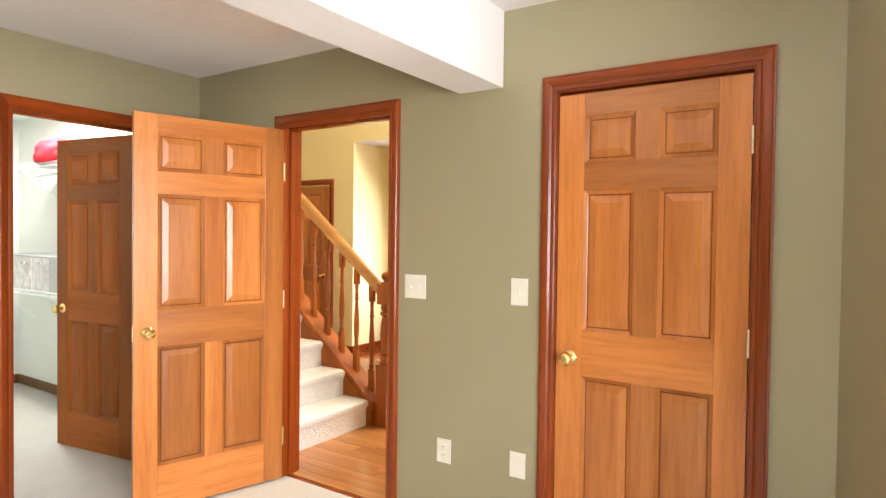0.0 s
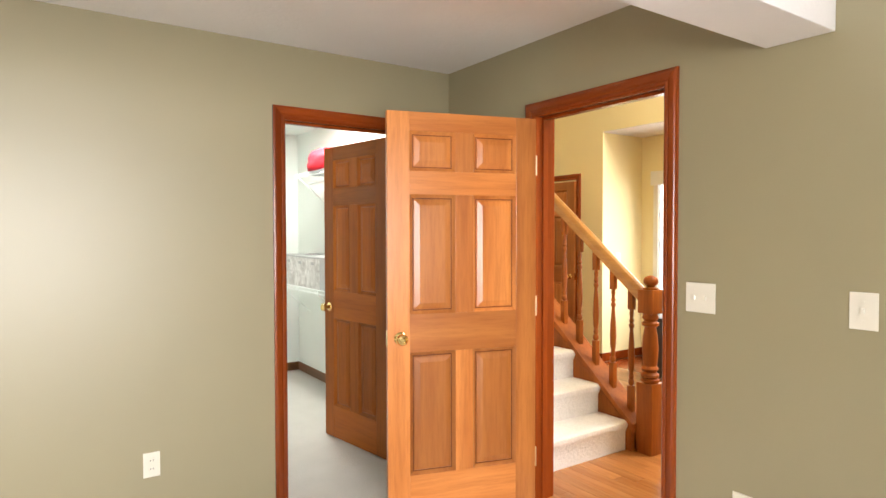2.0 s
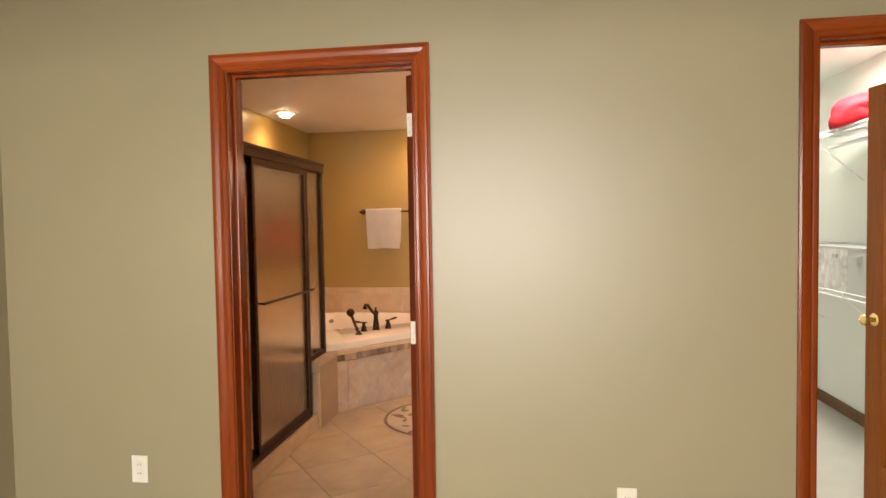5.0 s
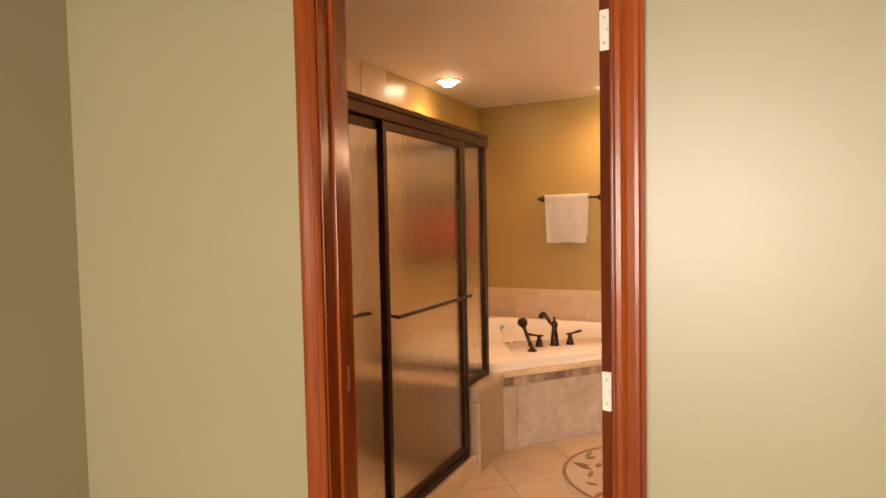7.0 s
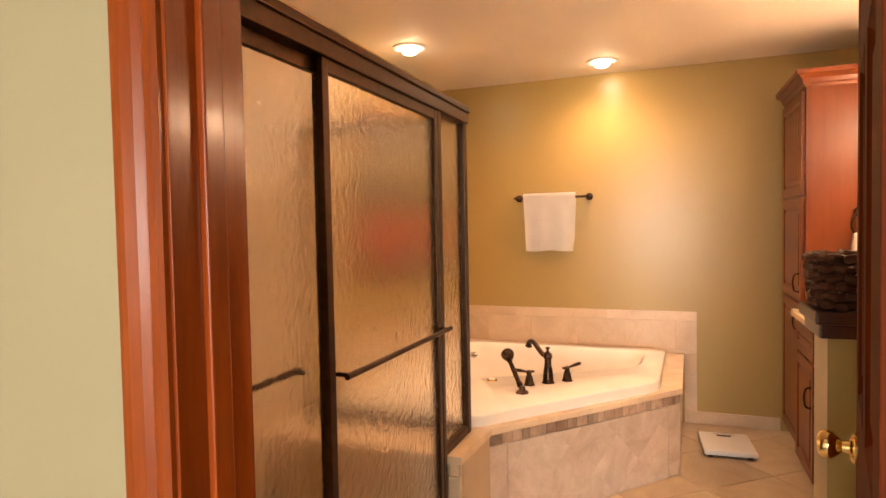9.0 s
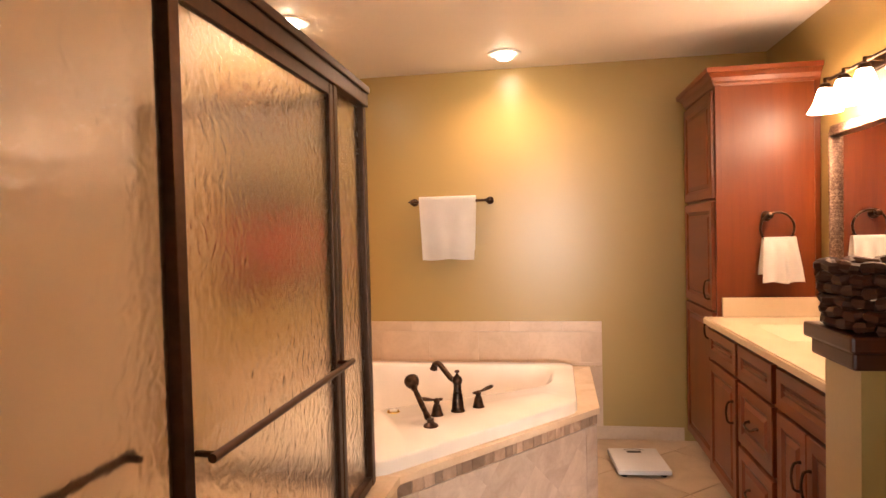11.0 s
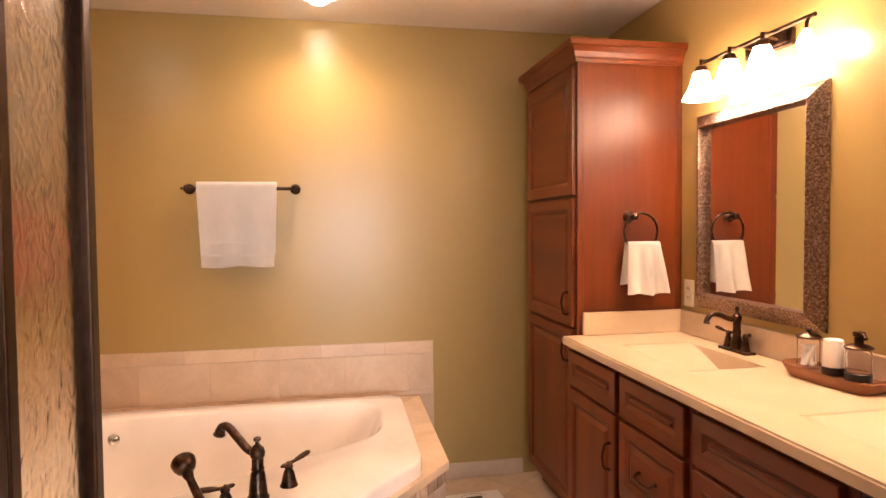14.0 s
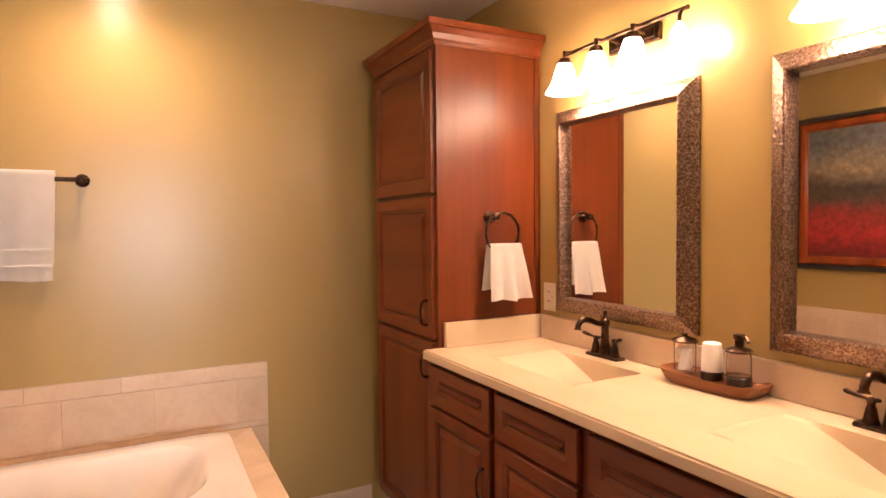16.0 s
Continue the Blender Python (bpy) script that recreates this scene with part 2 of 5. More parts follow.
GLASS = clear_glass("clear_glass")
MIRROR = metal("mirror_silver", (0.90, 0.90, 0.88), 0.015, (0.90, 0.90, 0.88))

# ---- builders ----


def box(bm, x0, x1, y0, y1, z0, z1, bevel=0.0, m=None):
    got = bmesh.ops.create_cube(bm, size=1.0)["verts"]
    for v in got:
        v.co = Vector(((x0 + x1) / 2 + v.co.x * (x1 - x0), (y0 + y1) / 2 + v.co.y * (y1 - y0), (z0 + z1) / 2 + v.co.z * (z1 - z0)))
    if bevel:
        edges = list({e for v in got for e in v.link_edges})
        got = list({v for v in bmesh.ops.bevel(bm, geom=edges, offset=bevel, segments=2, affect="EDGES", profile=0.6)["verts"]})
    if m:
        bmesh.ops.transform(bm, matrix=m, verts=got)
    return got


def prism(bm, pts, z0, z1):
    """An upright prism on a plan polygon."""
    low = [bm.verts.new((x, y, z0)) for x, y in pts]
    top = [bm.verts.new((x, y, z1)) for x, y in pts]
    n = len(pts)
    bm.faces.new(top)
    bm.faces.new(low[::-1])
    for i in range(n):
        bm.faces.new((low[i], low[(i + 1) % n], top[(i + 1) % n], top[i]))


def lathe(bm, prof, m=Matrix(), n=20, cap=True):
    """Turn a profile of (radius, height) about z."""
    rings = []
    for r, z in prof:
        rings.append([bm.verts.new(m @ Vector((r * math.cos(6.28318 * k / n), r * math.sin(6.28318 * k / n), z))) for k in range(n)])
    for a, b in zip(rings, rings[1:]):
        for k in range(n):
            bm.faces.new((a[k], a[(k + 1) % n], b[(k + 1) % n], b[k]))
    if cap:
        bm.faces.new(rings[0][::-1])
        bm.faces.new(rings[-1])


def tube(bm, pts, radius, n=10, closed=False):
    """A round bar along points; radius may be one number or one a point."""
    pts = [Vector(p) for p in pts]
    rad = radius if isinstance(radius, (list, tuple)) else [radius] * len(pts)
    rings, side = [], None
    for i, p in enumerate(pts):
        a = pts[i - 1] if i or closed else p
        b = pts[(i + 1) % len(pts)] if i + 1 < len(pts) or closed else p
        d = (b - a).normalized()
        if side is None:
            side = d.orthogonal().normalized()
        side = (side - d * side.dot(d)).normalized()
        up = d.cross(side)
        rings.append([bm.verts.new(p + rad[i] * (math.cos(6.28318 * k / n) * side + math.sin(6.28318 * k / n) * up)) for k in range(n)])
    pairs = list(zip(rings, rings[1:])) + ([(rings[-1], rings[0])] if closed else [])
    for a, b in pairs:
        for k in range(n):
            bm.faces.new((a[k], a[(k + 1) % n], b[(k + 1) % n], b[k]))
    if not closed:
        bm.faces.new(rings[0][::-1])
        bm.faces.new(rings[-1])


def smooth_curve(ctrl, steps=8):
    """Points of a Catmull-Rom curve through control points."""
    c = [Vector(p) for p in ctrl]
    c = [2 * c[0] - c[1]] + c + [2 * c[-1] - c[-2]]
    out = []
    for i in range(1, len(c) - 2):
        for k in range(steps):
            t = k / steps
            out.append(0.5 * (2 * c[i] + (c[i + 1] - c[i - 1]) * t + (2 * c[i - 1] - 5 * c[i] + 4 * c[i + 1] - c[i + 2]) * t * t + (3 * c[i] - c[i - 1] - 3 * c[i + 1] + c[i + 2]) * t ** 3))
    return out + [c[-2]]


def mesh_of(name, bm, mat, smooth=False):
    bmesh.ops.recalc_face_normals(bm, faces=bm.faces)
    me = bpy.data.meshes.new(name)
    bm.to_mesh(me)
    bm.free()
    me.materials.append(mat)
    if smooth:
        for p in me.polygons:
            p.use_smooth = True
        me.set_sharp_from_angle(angle=radians(38))
    return me


def part(name, bm, mat, parent=None, label="", smooth=False, m=None):
    ob = new(name, mesh_of(name, bm, mat, smooth))
    if parent is not None:
        ob.parent = parent
    if m is not None:
        ob.matrix_basis = m
    return tagged(ob, label)


def thing(name, label, category, m=None, group="", kind=""):
    ob = new(name)
    ob.empty_display_size = 0.05
    if m is not None:
        ob.matrix_basis = m
    return tagged(ob, label, category, group, kind)


def structure(name, bm, mat, label="", category="", smooth=False):
    return tagged(part(name, bm, mat, None, label, smooth), "", category, "", "structure")


def B():
    return bmesh.new()

# ---- structure ----
H = 2.435        # bedroom ceiling
BH = 2.40        # bathroom ceiling
TOP = 2.6
DOOR_TOP = 2.04  # clear height of the openings


def wall_along_y(name, x0, x1, y0, y1, z1, holes, mat, label):
    """A wall slab that runs along y, with door or window holes (ya, yb, za, zb)."""
    bm, at = B(), y0
    for ya, yb, za, zb in sorted(holes):
        box(bm, x0, x1, at, ya, 0, z1)
        if za > 0:
            box(bm, x0, x1, ya, yb, 0, za)
        box(bm, x0, x1, ya, yb, zb, z1)
        at = yb
    box(bm, x0, x1, at, y1, 0, z1)
    return structure(name, bm, mat, label, "wall")


def wall_along_x(name, x0, x1, y0, y1, z1, holes, mat, label):
    bm, at = B(), x0
    for xa, xb, za, zb in sorted(holes):
        box(bm, at, xa, y0, y1, 0, z1)
        if za > 0:
            box(bm, xa, xb, y0, y1, 0, za)
        box(bm, xa, xb, y0, y1, zb, z1)
        at = xb
    box(bm, at, x1, y0, y1, 0, z1)
    return structure(name, bm, mat, label, "wall")


J = 0.02  # jamb thickness
BATH_DOOR = (-0.817, -0.045)
CLOSET_DOOR = (1.437, 2.157)
HALL_DOOR = (-2.163, -1.389)
SHUT_DOOR = (-0.472, 0.272)


def hole(span):
    return (span[0] - J, span[1] + J, 0, DOOR_TOP + J)


wall_along_y("wall_west", -3.03, -2.965, -1.95, 2.565, TOP, [hole(BATH_DOOR), hole(CLOSET_DOOR)], SAGE, "sage green painted bedroom wall with two door openings")
wall_along_x("wall_north", -2.965, 0.546, 2.5, 2.565, TOP, [hole(HALL_DOOR), hole(SHUT_DOOR)], SAGE, "sage green painted bedroom wall with two wooden doorways")
wall_along_x("wall_south", -2.965, 3.1, -1.95, -1.88, TOP, [], SAGE, "sage green painted bedroom end wall")
wall_along_y("wall_east", 3.0, 3.1, -1.88, 1.65, TOP, [(-1.45, 1.15, 0.55, 2.15)], SAGE, "sage green painted wall with the bedroom window")
# the wall's unseen outer corner is placed to block window light from the shut door
bm = B()
prism(bm, [(0.546, 2.5), (0.94, 1.48), (3.0, 1.48), (3.0, 1.65), (1.0, 1.65), (0.60, 2.60), (0.546, 2.60)], 0, TOP)
structure("wall_angled", bm, SAGE, "sage green painted angled wall beside the shut door", "wall")

bm = B()
box(bm, -3.03, 3.1, -1.95, 2.53, -0.1, 0.0)
structure("floor_bedroom", bm, CARPET, "pale beige cut pile bedroom carpet", "carpet")
bm = B()
box(bm, -2.965, 3.0, -1.88, 2.5, H, H + 0.08)
structure("ceiling_bedroom", bm, CEILING, "white textured bedroom ceiling", "ceiling")
bm = B()
box(bm, -0.968, -0.738, -1.88, 2.498, 2.094, H + 0.01, 0.004)
structure("beam", bm, CEILING, "white textured boxed beam under the bedroom ceiling", "beam")

# bedroom window behind the walk
win = thing("window_1", "wide white framed bedroom window letting in daylight", "window", kind="structure")
for ya, yb, za, zb in ((-1.45, -1.39, 0.55, 2.15), (1.09, 1.15, 0.55, 2.15), (-1.39, 1.09, 0.55, 0.61), (-1.39, 1.09, 2.09, 2.15), (-0.18, -0.12, 0.61, 2.09)):
    bm = B()
    box(bm, 3.02, 3.08, ya, yb, za, zb, 0.004)
    part("window_frame", bm, WHITE_PLASTIC, win)

# bathroom shell
W, N, S = -6.80, 0.865, -1.93
wall_along_y("wall_bath_east", -3.095, -3.03, S - 0.1, N + 0.1, TOP, [hole(BATH_DOOR)], OLIVE, "olive gold painted bathroom wall with the doorway")
wall_along_y("wall_bath_west", W - 0.1, W, S - 0.1, N + 0.1, TOP, [], OLIVE, "olive gold painted bathroom wall above the tub")
wall_along_x("wall_bath_north", W, -3.095, N, N + 0.1, TOP, [], OLIVE, "olive gold painted bathroom wall behind the vanity")
wall_along_x("wall_bath_south", W, -3.095, S - 0.1, S, TOP, [], OLIVE, "olive gold painted bathroom wall behind tub and shower")
bm = B()
box(bm, W, -3.095, S, N, BH, BH + 0.08)
structure("ceiling_bath", bm, BATH_CEILING, "white bathroom ceiling with two recessed lamps", "ceiling")
bm = B()
box(bm, W - 0.1, -3.03, S - 0.1, N + 0.1, -0.1, -0.004)
bath_floor = structure("floor_bath", bm, GROUT, "beige travertine tile floor laid on the diagonal", "floor")
bm = B()
box(bm, W, W + 0.012, -0.2, 0.36, 0.0, 0.085, 0.004)
structure("baseboard_bath", bm, WALL_TILE, "beige stone baseboard under the olive wall", "baseboard")
bm = B()
box(bm, -3.085, -2.985, BATH_DOOR[0], BATH_DOOR[1], -0.01, 0.008, 0.003)
structure("threshold", bm, DECK_TILE, "beige stone threshold between carpet and tile", "threshold")

# closet shell
CN, CS, CW = 2.62, 1.0, -5.9
wall_along_y("wall_closet_east", -3.095, -3.03, CS - 0.035, CN + 0.05, TOP, [hole(CLOSET_DOOR)], CLOSET_WHITE, "white closet wall around the doorway")
wall_along_y("wall_closet_west", CW - 0.1, CW, CS - 0.035, CN + 0.08, TOP, [], CLOSET_WHITE, "white painted closet end wall")
wall_along_x("wall_closet_north", CW, -3.095, CN, CN + 0.05, TOP, [], CLOSET_WHITE, "white painted closet wall carrying wire shelves")
wall_along_x("wall_closet_south", CW, -3.095, CS - 0.035, CS, TOP, [], CLOSET_WHITE, "white painted closet side wall")
bm = B()
box(bm, CW, -3.095, CS, CN, 2.45, 2.5)
structure("ceiling_closet", bm, CLOSET_WHITE, "white closet ceiling", "ceiling")
bm = B()
box(bm, CW, -3.03, CS, CN, -0.1, 0.0)
structure("floor_closet", bm, CARPET, "pale grey beige closet carpet", "carpet")
bm = B()
box(bm, CW, CW + 0.014, CS, CN, 0, 0.085, 0.003)
box(bm, CW + 0.014, -3.11, CN - 0.014, CN, 0, 0.085, 0.003)
structure("baseboard_closet", bm, BASE_WOOD, "brown stained wood baseboard in the closet", "baseboard")

# hall shell
HT = 4.2
wall_along_x("wall_hall_south", -2.965, 0.48, 2.565, 2.63, HT, [hole(HALL_DOOR), hole(SHUT_DOOR)], YELLOW, "pale yellow hall wall around the doorways")
wall_along_x("wall_stair_side", -7.0, -2.965, 2.67, 2.72, HT, [], YELLOW, "pale yellow wall beside the carpeted stair")
wall_along_x("wall_hall_far", -7.0, -4.34, 5.53, 5.65, HT, [], YELLOW, "pale yellow hall wall with a wooden door")
wall_along_y("wall_alcove_side", -4.44, -4.34, 5.65, 6.3, HT, [], YELLOW, "pale yellow alcove return wall")
wall_along_x("wall_alcove_back", -4.34, 1.1, 6.2, 6.3, HT, [(-4.18, -2.5, 0.45, 2.12)], YELLOW, "pale yellow alcove wall with a bright window")
wall_along_y("wall_hall_east", 1.0, 1.1, 2.63, 6.2, HT, [], YELLOW, "pale yellow hall end wall")
wall_along_y("wall_hall_west", -7.1, -7.0, 2.67, 5.65, HT, [], YELLOW, "pale yellow wall at the stair head")
bm = B()
box(bm, -4.34, 1.0, 5.53, 6.2, 2.545, HT)
structure("soffit", bm, YELLOW, "pale yellow dropped soffit over the alcove", "soffit")
bm = B()
box(bm, -4.34, 1.0, 5.532, 6.2, 2.535, 2.545)
structure("ceiling_alcove", bm, CEILING, "white alcove ceiling", "ceiling")
bm = B()
box(bm, -7.1, 1.1, 2.56, 6.3, HT, HT + 0.1)
structure("ceiling_hall", bm, CEILING, "white high hall ceiling", "ceiling")
bm = B()
box(bm, -7.1, 1.1, 2.53, 6.3, -0.1, -0.006)
hall_floor = structure("floor_hall", bm, CASING_X, "orange brown hardwood strip floor in the hall", "floor")
bm = B()
box(bm, -4.62, -4.34, 5.516, 5.53, 0, 0.09, 0.003)
box(bm, -4.34, -4.326, 5.516, 6.2, 0, 0.09, 0.003)
box(bm, -4.326, 1.0, 6.186, 6.2, 0, 0.09, 0.003)
structure("baseboard_hall", bm, CASING_X, "stained wood baseboard along the hall", "baseboard")

win = thing("window_2", "bright hall window with white frame and raised shade", "window", kind="structure")
for xa, xb, za, zb in ((-4.18, -4.12, 0.45, 2.12), (-2.56, -2.5, 0.45, 2.12), (-4.12, -2.56, 0.45, 0.51), (-4.12, -2.56, 2.06, 2.12), (-3.36, -3.32, 0.51, 2.06)):
    bm = B()
    box(bm, xa, xb, 6.2, 6.26, za, zb, 0.004)
    part("window_frame", bm, WHITE_PLASTIC, win)
bm = B()
box(bm, -4.2, -2.48, 6.17, 6.195, 1.97, 2.13, 0.006)
part("shade", bm, WHITE_PLASTIC, win, "white rolled shade")
bm = B()
box(bm, -4.12, -2.56, 6.235, 6.241, 0.51, 2.06)
part("pane", bm, GLASS, win).visible_shadow = False

# daylight seen through the hall window
bm = B()
box(bm, -8, 1.5, 9.0, 9.05, -1, 5)
structure("backdrop", bm, glowing("overcast_daylight", (1.0, 0.99, 0.96), 2.4), "bright overcast daylight outside the window", "sky")

# ---- doors ----
CASE_PROFILE = [(0, 0), (0, 0.008), (0.006, 0.013), (0.016, 0.013), (0.021, 0.010), (0.030, 0.016), (0.046, 0.019), (0.054, 0.019), (0.058, 0.015), (0.066, 0.013), (0.066, 0)]


def casing(parent, m, width, height, mat_v, mat_h):
    """Mitred casing round an opening in local coordinates: x across, z up, the wall's face at y = 0 and the room at -y."""
    def piece(name, path, mat):
        bm = B()
        rings = [[bm.verts.new(m @ Vector((x + ox * v, -w, z + oz * v))) for v, w in CASE_PROFILE] for x, z, ox, oz in path]
        a, b = rings
        k = len(a)
        for i in range(k):
            bm.faces.new((a[i], a[(i + 1) % k], b[(i + 1) % k], b[i]))
        bm.faces.new(a[::-1])
        bm.faces.new(b)
        part(name, bm, mat, parent)
    r = 0.005
    piece("casing", [(-r, 0, -1, 0), (-r, height + r, -1, 1)], mat_v)
    piece("casing", [(width + r, 0, 1, 0), (width + r, height + r, 1, 1)], mat_v)
    piece("head_casing", [(-r, height + r, -1, 1), (width + r, height + r, 1, 1)], mat_h)


def jambs(parent, m, width, height, depth, mat_v, mat_h, stop_at):
    """Jamb boards and door stops; depth runs along +y from the wall's face."""
    for name, b in (("jamb", (-J, 0, 0, depth, 0, height)), ("jamb", (width, width + J, 0, depth, 0, height)), ("head_jamb", (-J, width + J, 0, depth, height, height + J))):
        bm = B()
        box(bm, *b, 0.0015, m)
        part(name, bm, mat_h if "head" in name else mat_v, parent)
    s0, s1 = stop_at
    for b in ((0, 0.012, s0, s1, 0, height - 0.012), (width - 0.012, width, s0, s1, 0, height - 0.012), (0, width, s0, s1, height - 0.012, height)):
        bm = B()
        box(bm, *b, 0.003, m)
        part("door_stop", bm, mat_v, parent)


def knob(parent, m, x, z, t):
    for side in (-1, 1):
        bm = B()
        mm = m @ Matrix.Translation((x, side * t / 2, z)) @ Matrix.Rotation(radians(90 * side), 4, "X").inverted()
        lathe(bm, [(0.031, 0), (0.031, 0.004), (0.026, 0.009), (0.013, 0.012), (0.011, 0.024), (0.018, 0.030), (0.027, 0.040), (0.0285, 0.050), (0.024, 0.060), (0.014, 0.065), (0.012, 0.062), (0.004, 0.062)], mm, 24)
        part("door_knob", bm, BRASS, parent, "polished brass round knob", True)


def leaf(parent, m, w, mat_v=None, mat_h=None, h=2.025, t=0.036, knobs=True):
    """A six-panel door leaf: hinge edge at x = 0, free edge at x = w."""
    mat_v, mat_h = mat_v or DOOR_V, mat_h or DOOR_H
    z0, st, mu = 0.012, 0.112, 0.095
    rails = [(z0, 0.235), (0.845, 1.035), (1.622, 1.738), (1.932, h)]
    for x0, x1 in ((0, st), (w - st, w)):
        bm = B()
        box(bm, x0, x1, -t / 2, t / 2, z0, h, 0.002)
        part("stile", bm, mat_v, parent, m=m)
    for za, zb in rails:
        bm = B()
        box(bm, st, w - st, -t / 2 + 0.0004, t / 2 - 0.0004, za, zb, 0.0012)
        part("rail", bm, mat_h, parent, m=m)
    mid = (w - mu) / 2
    for (_, za), (zb, _) in zip(rails, rails[1:]):
        bm = B()
        box(bm, mid, mid + mu, -t / 2 + 0.0006, t / 2 - 0.0006, za, zb, 0.0012)
        part("mullion", bm, mat_v, parent, m=m)
        for x0, x1 in ((st, mid), (mid + mu, w - st)):
            bm = B()
            for side in (-1, 1):
                y = side * t / 2
                loops = []
                for inset, dy in ((0, 0.000), (0.002, 0.0025), (0.013, 0.0115), (0.016, 0.0135), (0.021, 0.0135), (0.024, 0.0100), (0.050, 0.0045), (0.052, 0.0040)):
                    yy = y - side * dy
                    loops.append([bm.verts.new((x, yy, z)) for x, z in ((x0 + inset, za + inset), (x1 - inset, za + inset), (x1 - inset, zb - inset), (x0 + inset, zb - inset))])
                for step, (a, b) in enumerate(zip(loops, loops[1:])):
                    for k in range(4):
                        bm.faces.new((a[k], a[(k + 1) % 4], b[(k + 1) % 4], b[k])).material_index = int(step == 3)
                bm.faces.new(loops[-1])
            part("panel", bm, mat_v, parent, m=m).data.materials.append(STAIN_LINE)
    if knobs:
        knob(parent, m, w - 0.062, 0.92, t)
        bm = B()
        box(bm, w - 0.001, w + 0.0012, -0.012, 0.012, 0.88, 0.96)
        part("latch_plate", bm, BRASS, parent, m=m)


def hinge(parent, x, y, z):
    bm = B()
    lathe(bm, [(0.002, -0.052), (0.0065, -0.05), (0.0065, 0.05), (0.002, 0.052)], Matrix.Translation((x, y, z)), 10)
    part("hinge", bm, HINGE_METAL, parent, "brass butt hinge", True)


def pose_dir(x, y, dx, dy):
    return pose(x, y, 0, 0, 0, math.degrees(math.atan2(dy, dx)))


# the shut door
d = thing("door_1", "closed honey stained six panel wooden door with brass knob", "door", kind="structure")
m = Matrix.Translation((SHUT_DOOR[0], 2.5, 0))
wd = SHUT_DOOR[1] - SHUT_DOOR[0]
casing(d, m, wd, DOOR_TOP, CASING_V, CASING_X)
jambs(d, m, wd, DOOR_TOP, 0.13, CASING_V, CASING_X, (0.042, 0.075))
leaf(d, pose_dir(SHUT_DOOR[1] - 0.003, 2.521, -1, 0), wd - 0.006)
for z in (0.25, 1.05, 1.785):
    hinge(d, SHUT_DOOR[1] - 0.001, 2.497, z)
bm = B()
box(bm, SHUT_DOOR[0] - 0.02, SHUT_DOOR[1] + 0.02, 2.60, 2.62, 0, 2.05)
part("back_panel", bm, CASING_V, d)

# the open door to the hall
d = thing("door_2", "open honey stained six panel wooden door to the hall", "door", kind="structure")
m = Matrix.Translation((HALL_DOOR[0], 2.5, 0))
wd = HALL_DOOR[1] - HALL_DOOR[0]
casing(d, m, wd, DOOR_TOP, CASING_V, CASING_X)
jambs(d, m, wd, DOOR_TOP, 0.13, CASING_V, CASING_X, (0.042, 0.075))
casing(d, Matrix.Translation((HALL_DOOR[1], 2.63, 0)) @ Matrix.Rotation(math.pi, 4, "Z"), wd, DOOR_TOP, CASING_V, CASING_X)
leaf(d, pose_dir(-2.162, 2.487, -0.228, -0.760), 0.790)
for z in (0.25, 1.05, 1.785):
    hinge(d, -2.158, 2.494, z)

# the closet door, open into the closet
d = thing("door_3", "open brown six panel closet door with brass knob", "door", kind="structure")
wd = CLOSET_DOOR[1] - CLOSET_DOOR[0]
m = Matrix.Translation((-2.965, CLOSET_DOOR[0], 0)) @ Matrix.Rotation(math.pi / 2, 4, "Z")
casing(d, m, wd, DOOR_TOP, CASING_V, CASING_Y)
jambs(d, m, wd, DOOR_TOP, 0.13, CASING_V, CASING_Y, (0.045, 0.08))
# this leaf's wood colour includes the shade it stands in
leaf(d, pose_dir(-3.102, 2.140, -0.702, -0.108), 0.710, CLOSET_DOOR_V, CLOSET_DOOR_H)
for z in (0.25, 1.05, 1.785):
    hinge(d, -3.100, 2.158, z)

# the bathroom door, open into the bathroom
d = thing("door_4", "open red brown six panel bathroom door with brass knob", "door", kind="structure")
wd = BATH_DOOR[1] - BATH_DOOR[0]
m = Matrix.Translation((-2.965, BATH_DOOR[0], 0)) @ Matrix.Rotation(math.pi / 2, 4, "Z")
casing(d, m, wd, DOOR_TOP, CASING_V, CASING_Y)
jambs(d, m, wd, DOOR_TOP, 0.13, CASING_V, CASING_Y, (0.045, 0.08))
casing(d, Matrix.Translation((-3.095, BATH_DOOR[1], 0)) @ Matrix.Rotation(-math.pi / 2, 4, "Z"), wd, DOOR_TOP, CASING_V, CASING_Y)
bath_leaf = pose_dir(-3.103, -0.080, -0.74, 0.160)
# red wood with the leaf's shade mixed into its colour
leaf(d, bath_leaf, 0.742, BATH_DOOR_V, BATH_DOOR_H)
for z in (0.19, 0.95, 1.82):
    hinge(d, -3.101, -0.058, z)
    bm = B()
    box(bm, -0.0022, 0.0002, -0.016, 0.016, z - 0.048, z + 0.048, 0.001)
    part("hinge_plate", bm, PLASTIC, d, "painted cream hinge plate", m=bath_leaf)
    for dz in (-0.03, 0, 0.03):
        bm = B()
        lathe(bm, [(0.0038, 0), (0.0036, 0.0008), (0.001, 0.001)], Matrix.Translation((-0.0022, 0.004 if dz else -0.004, z + dz)) @ Matrix.Rotation(radians(-90), 4, "Y"), 10)
        part("screw", bm, HINGE_METAL, d, m=bath_leaf)
bm = B()
box(bm, -3.066, -3.036, BATH_DOOR[0] - 0.002, BATH_DOOR[0] + 0.0015, 0.885, 0.955)
part("strike_plate", bm, HINGE_METAL, d)

# the far hall door
d = thing("door_5", "closed stained six panel wooden door across the hall", "door", kind="structure")
m = Matrix.Translation((-5.49, 5.53, 0))
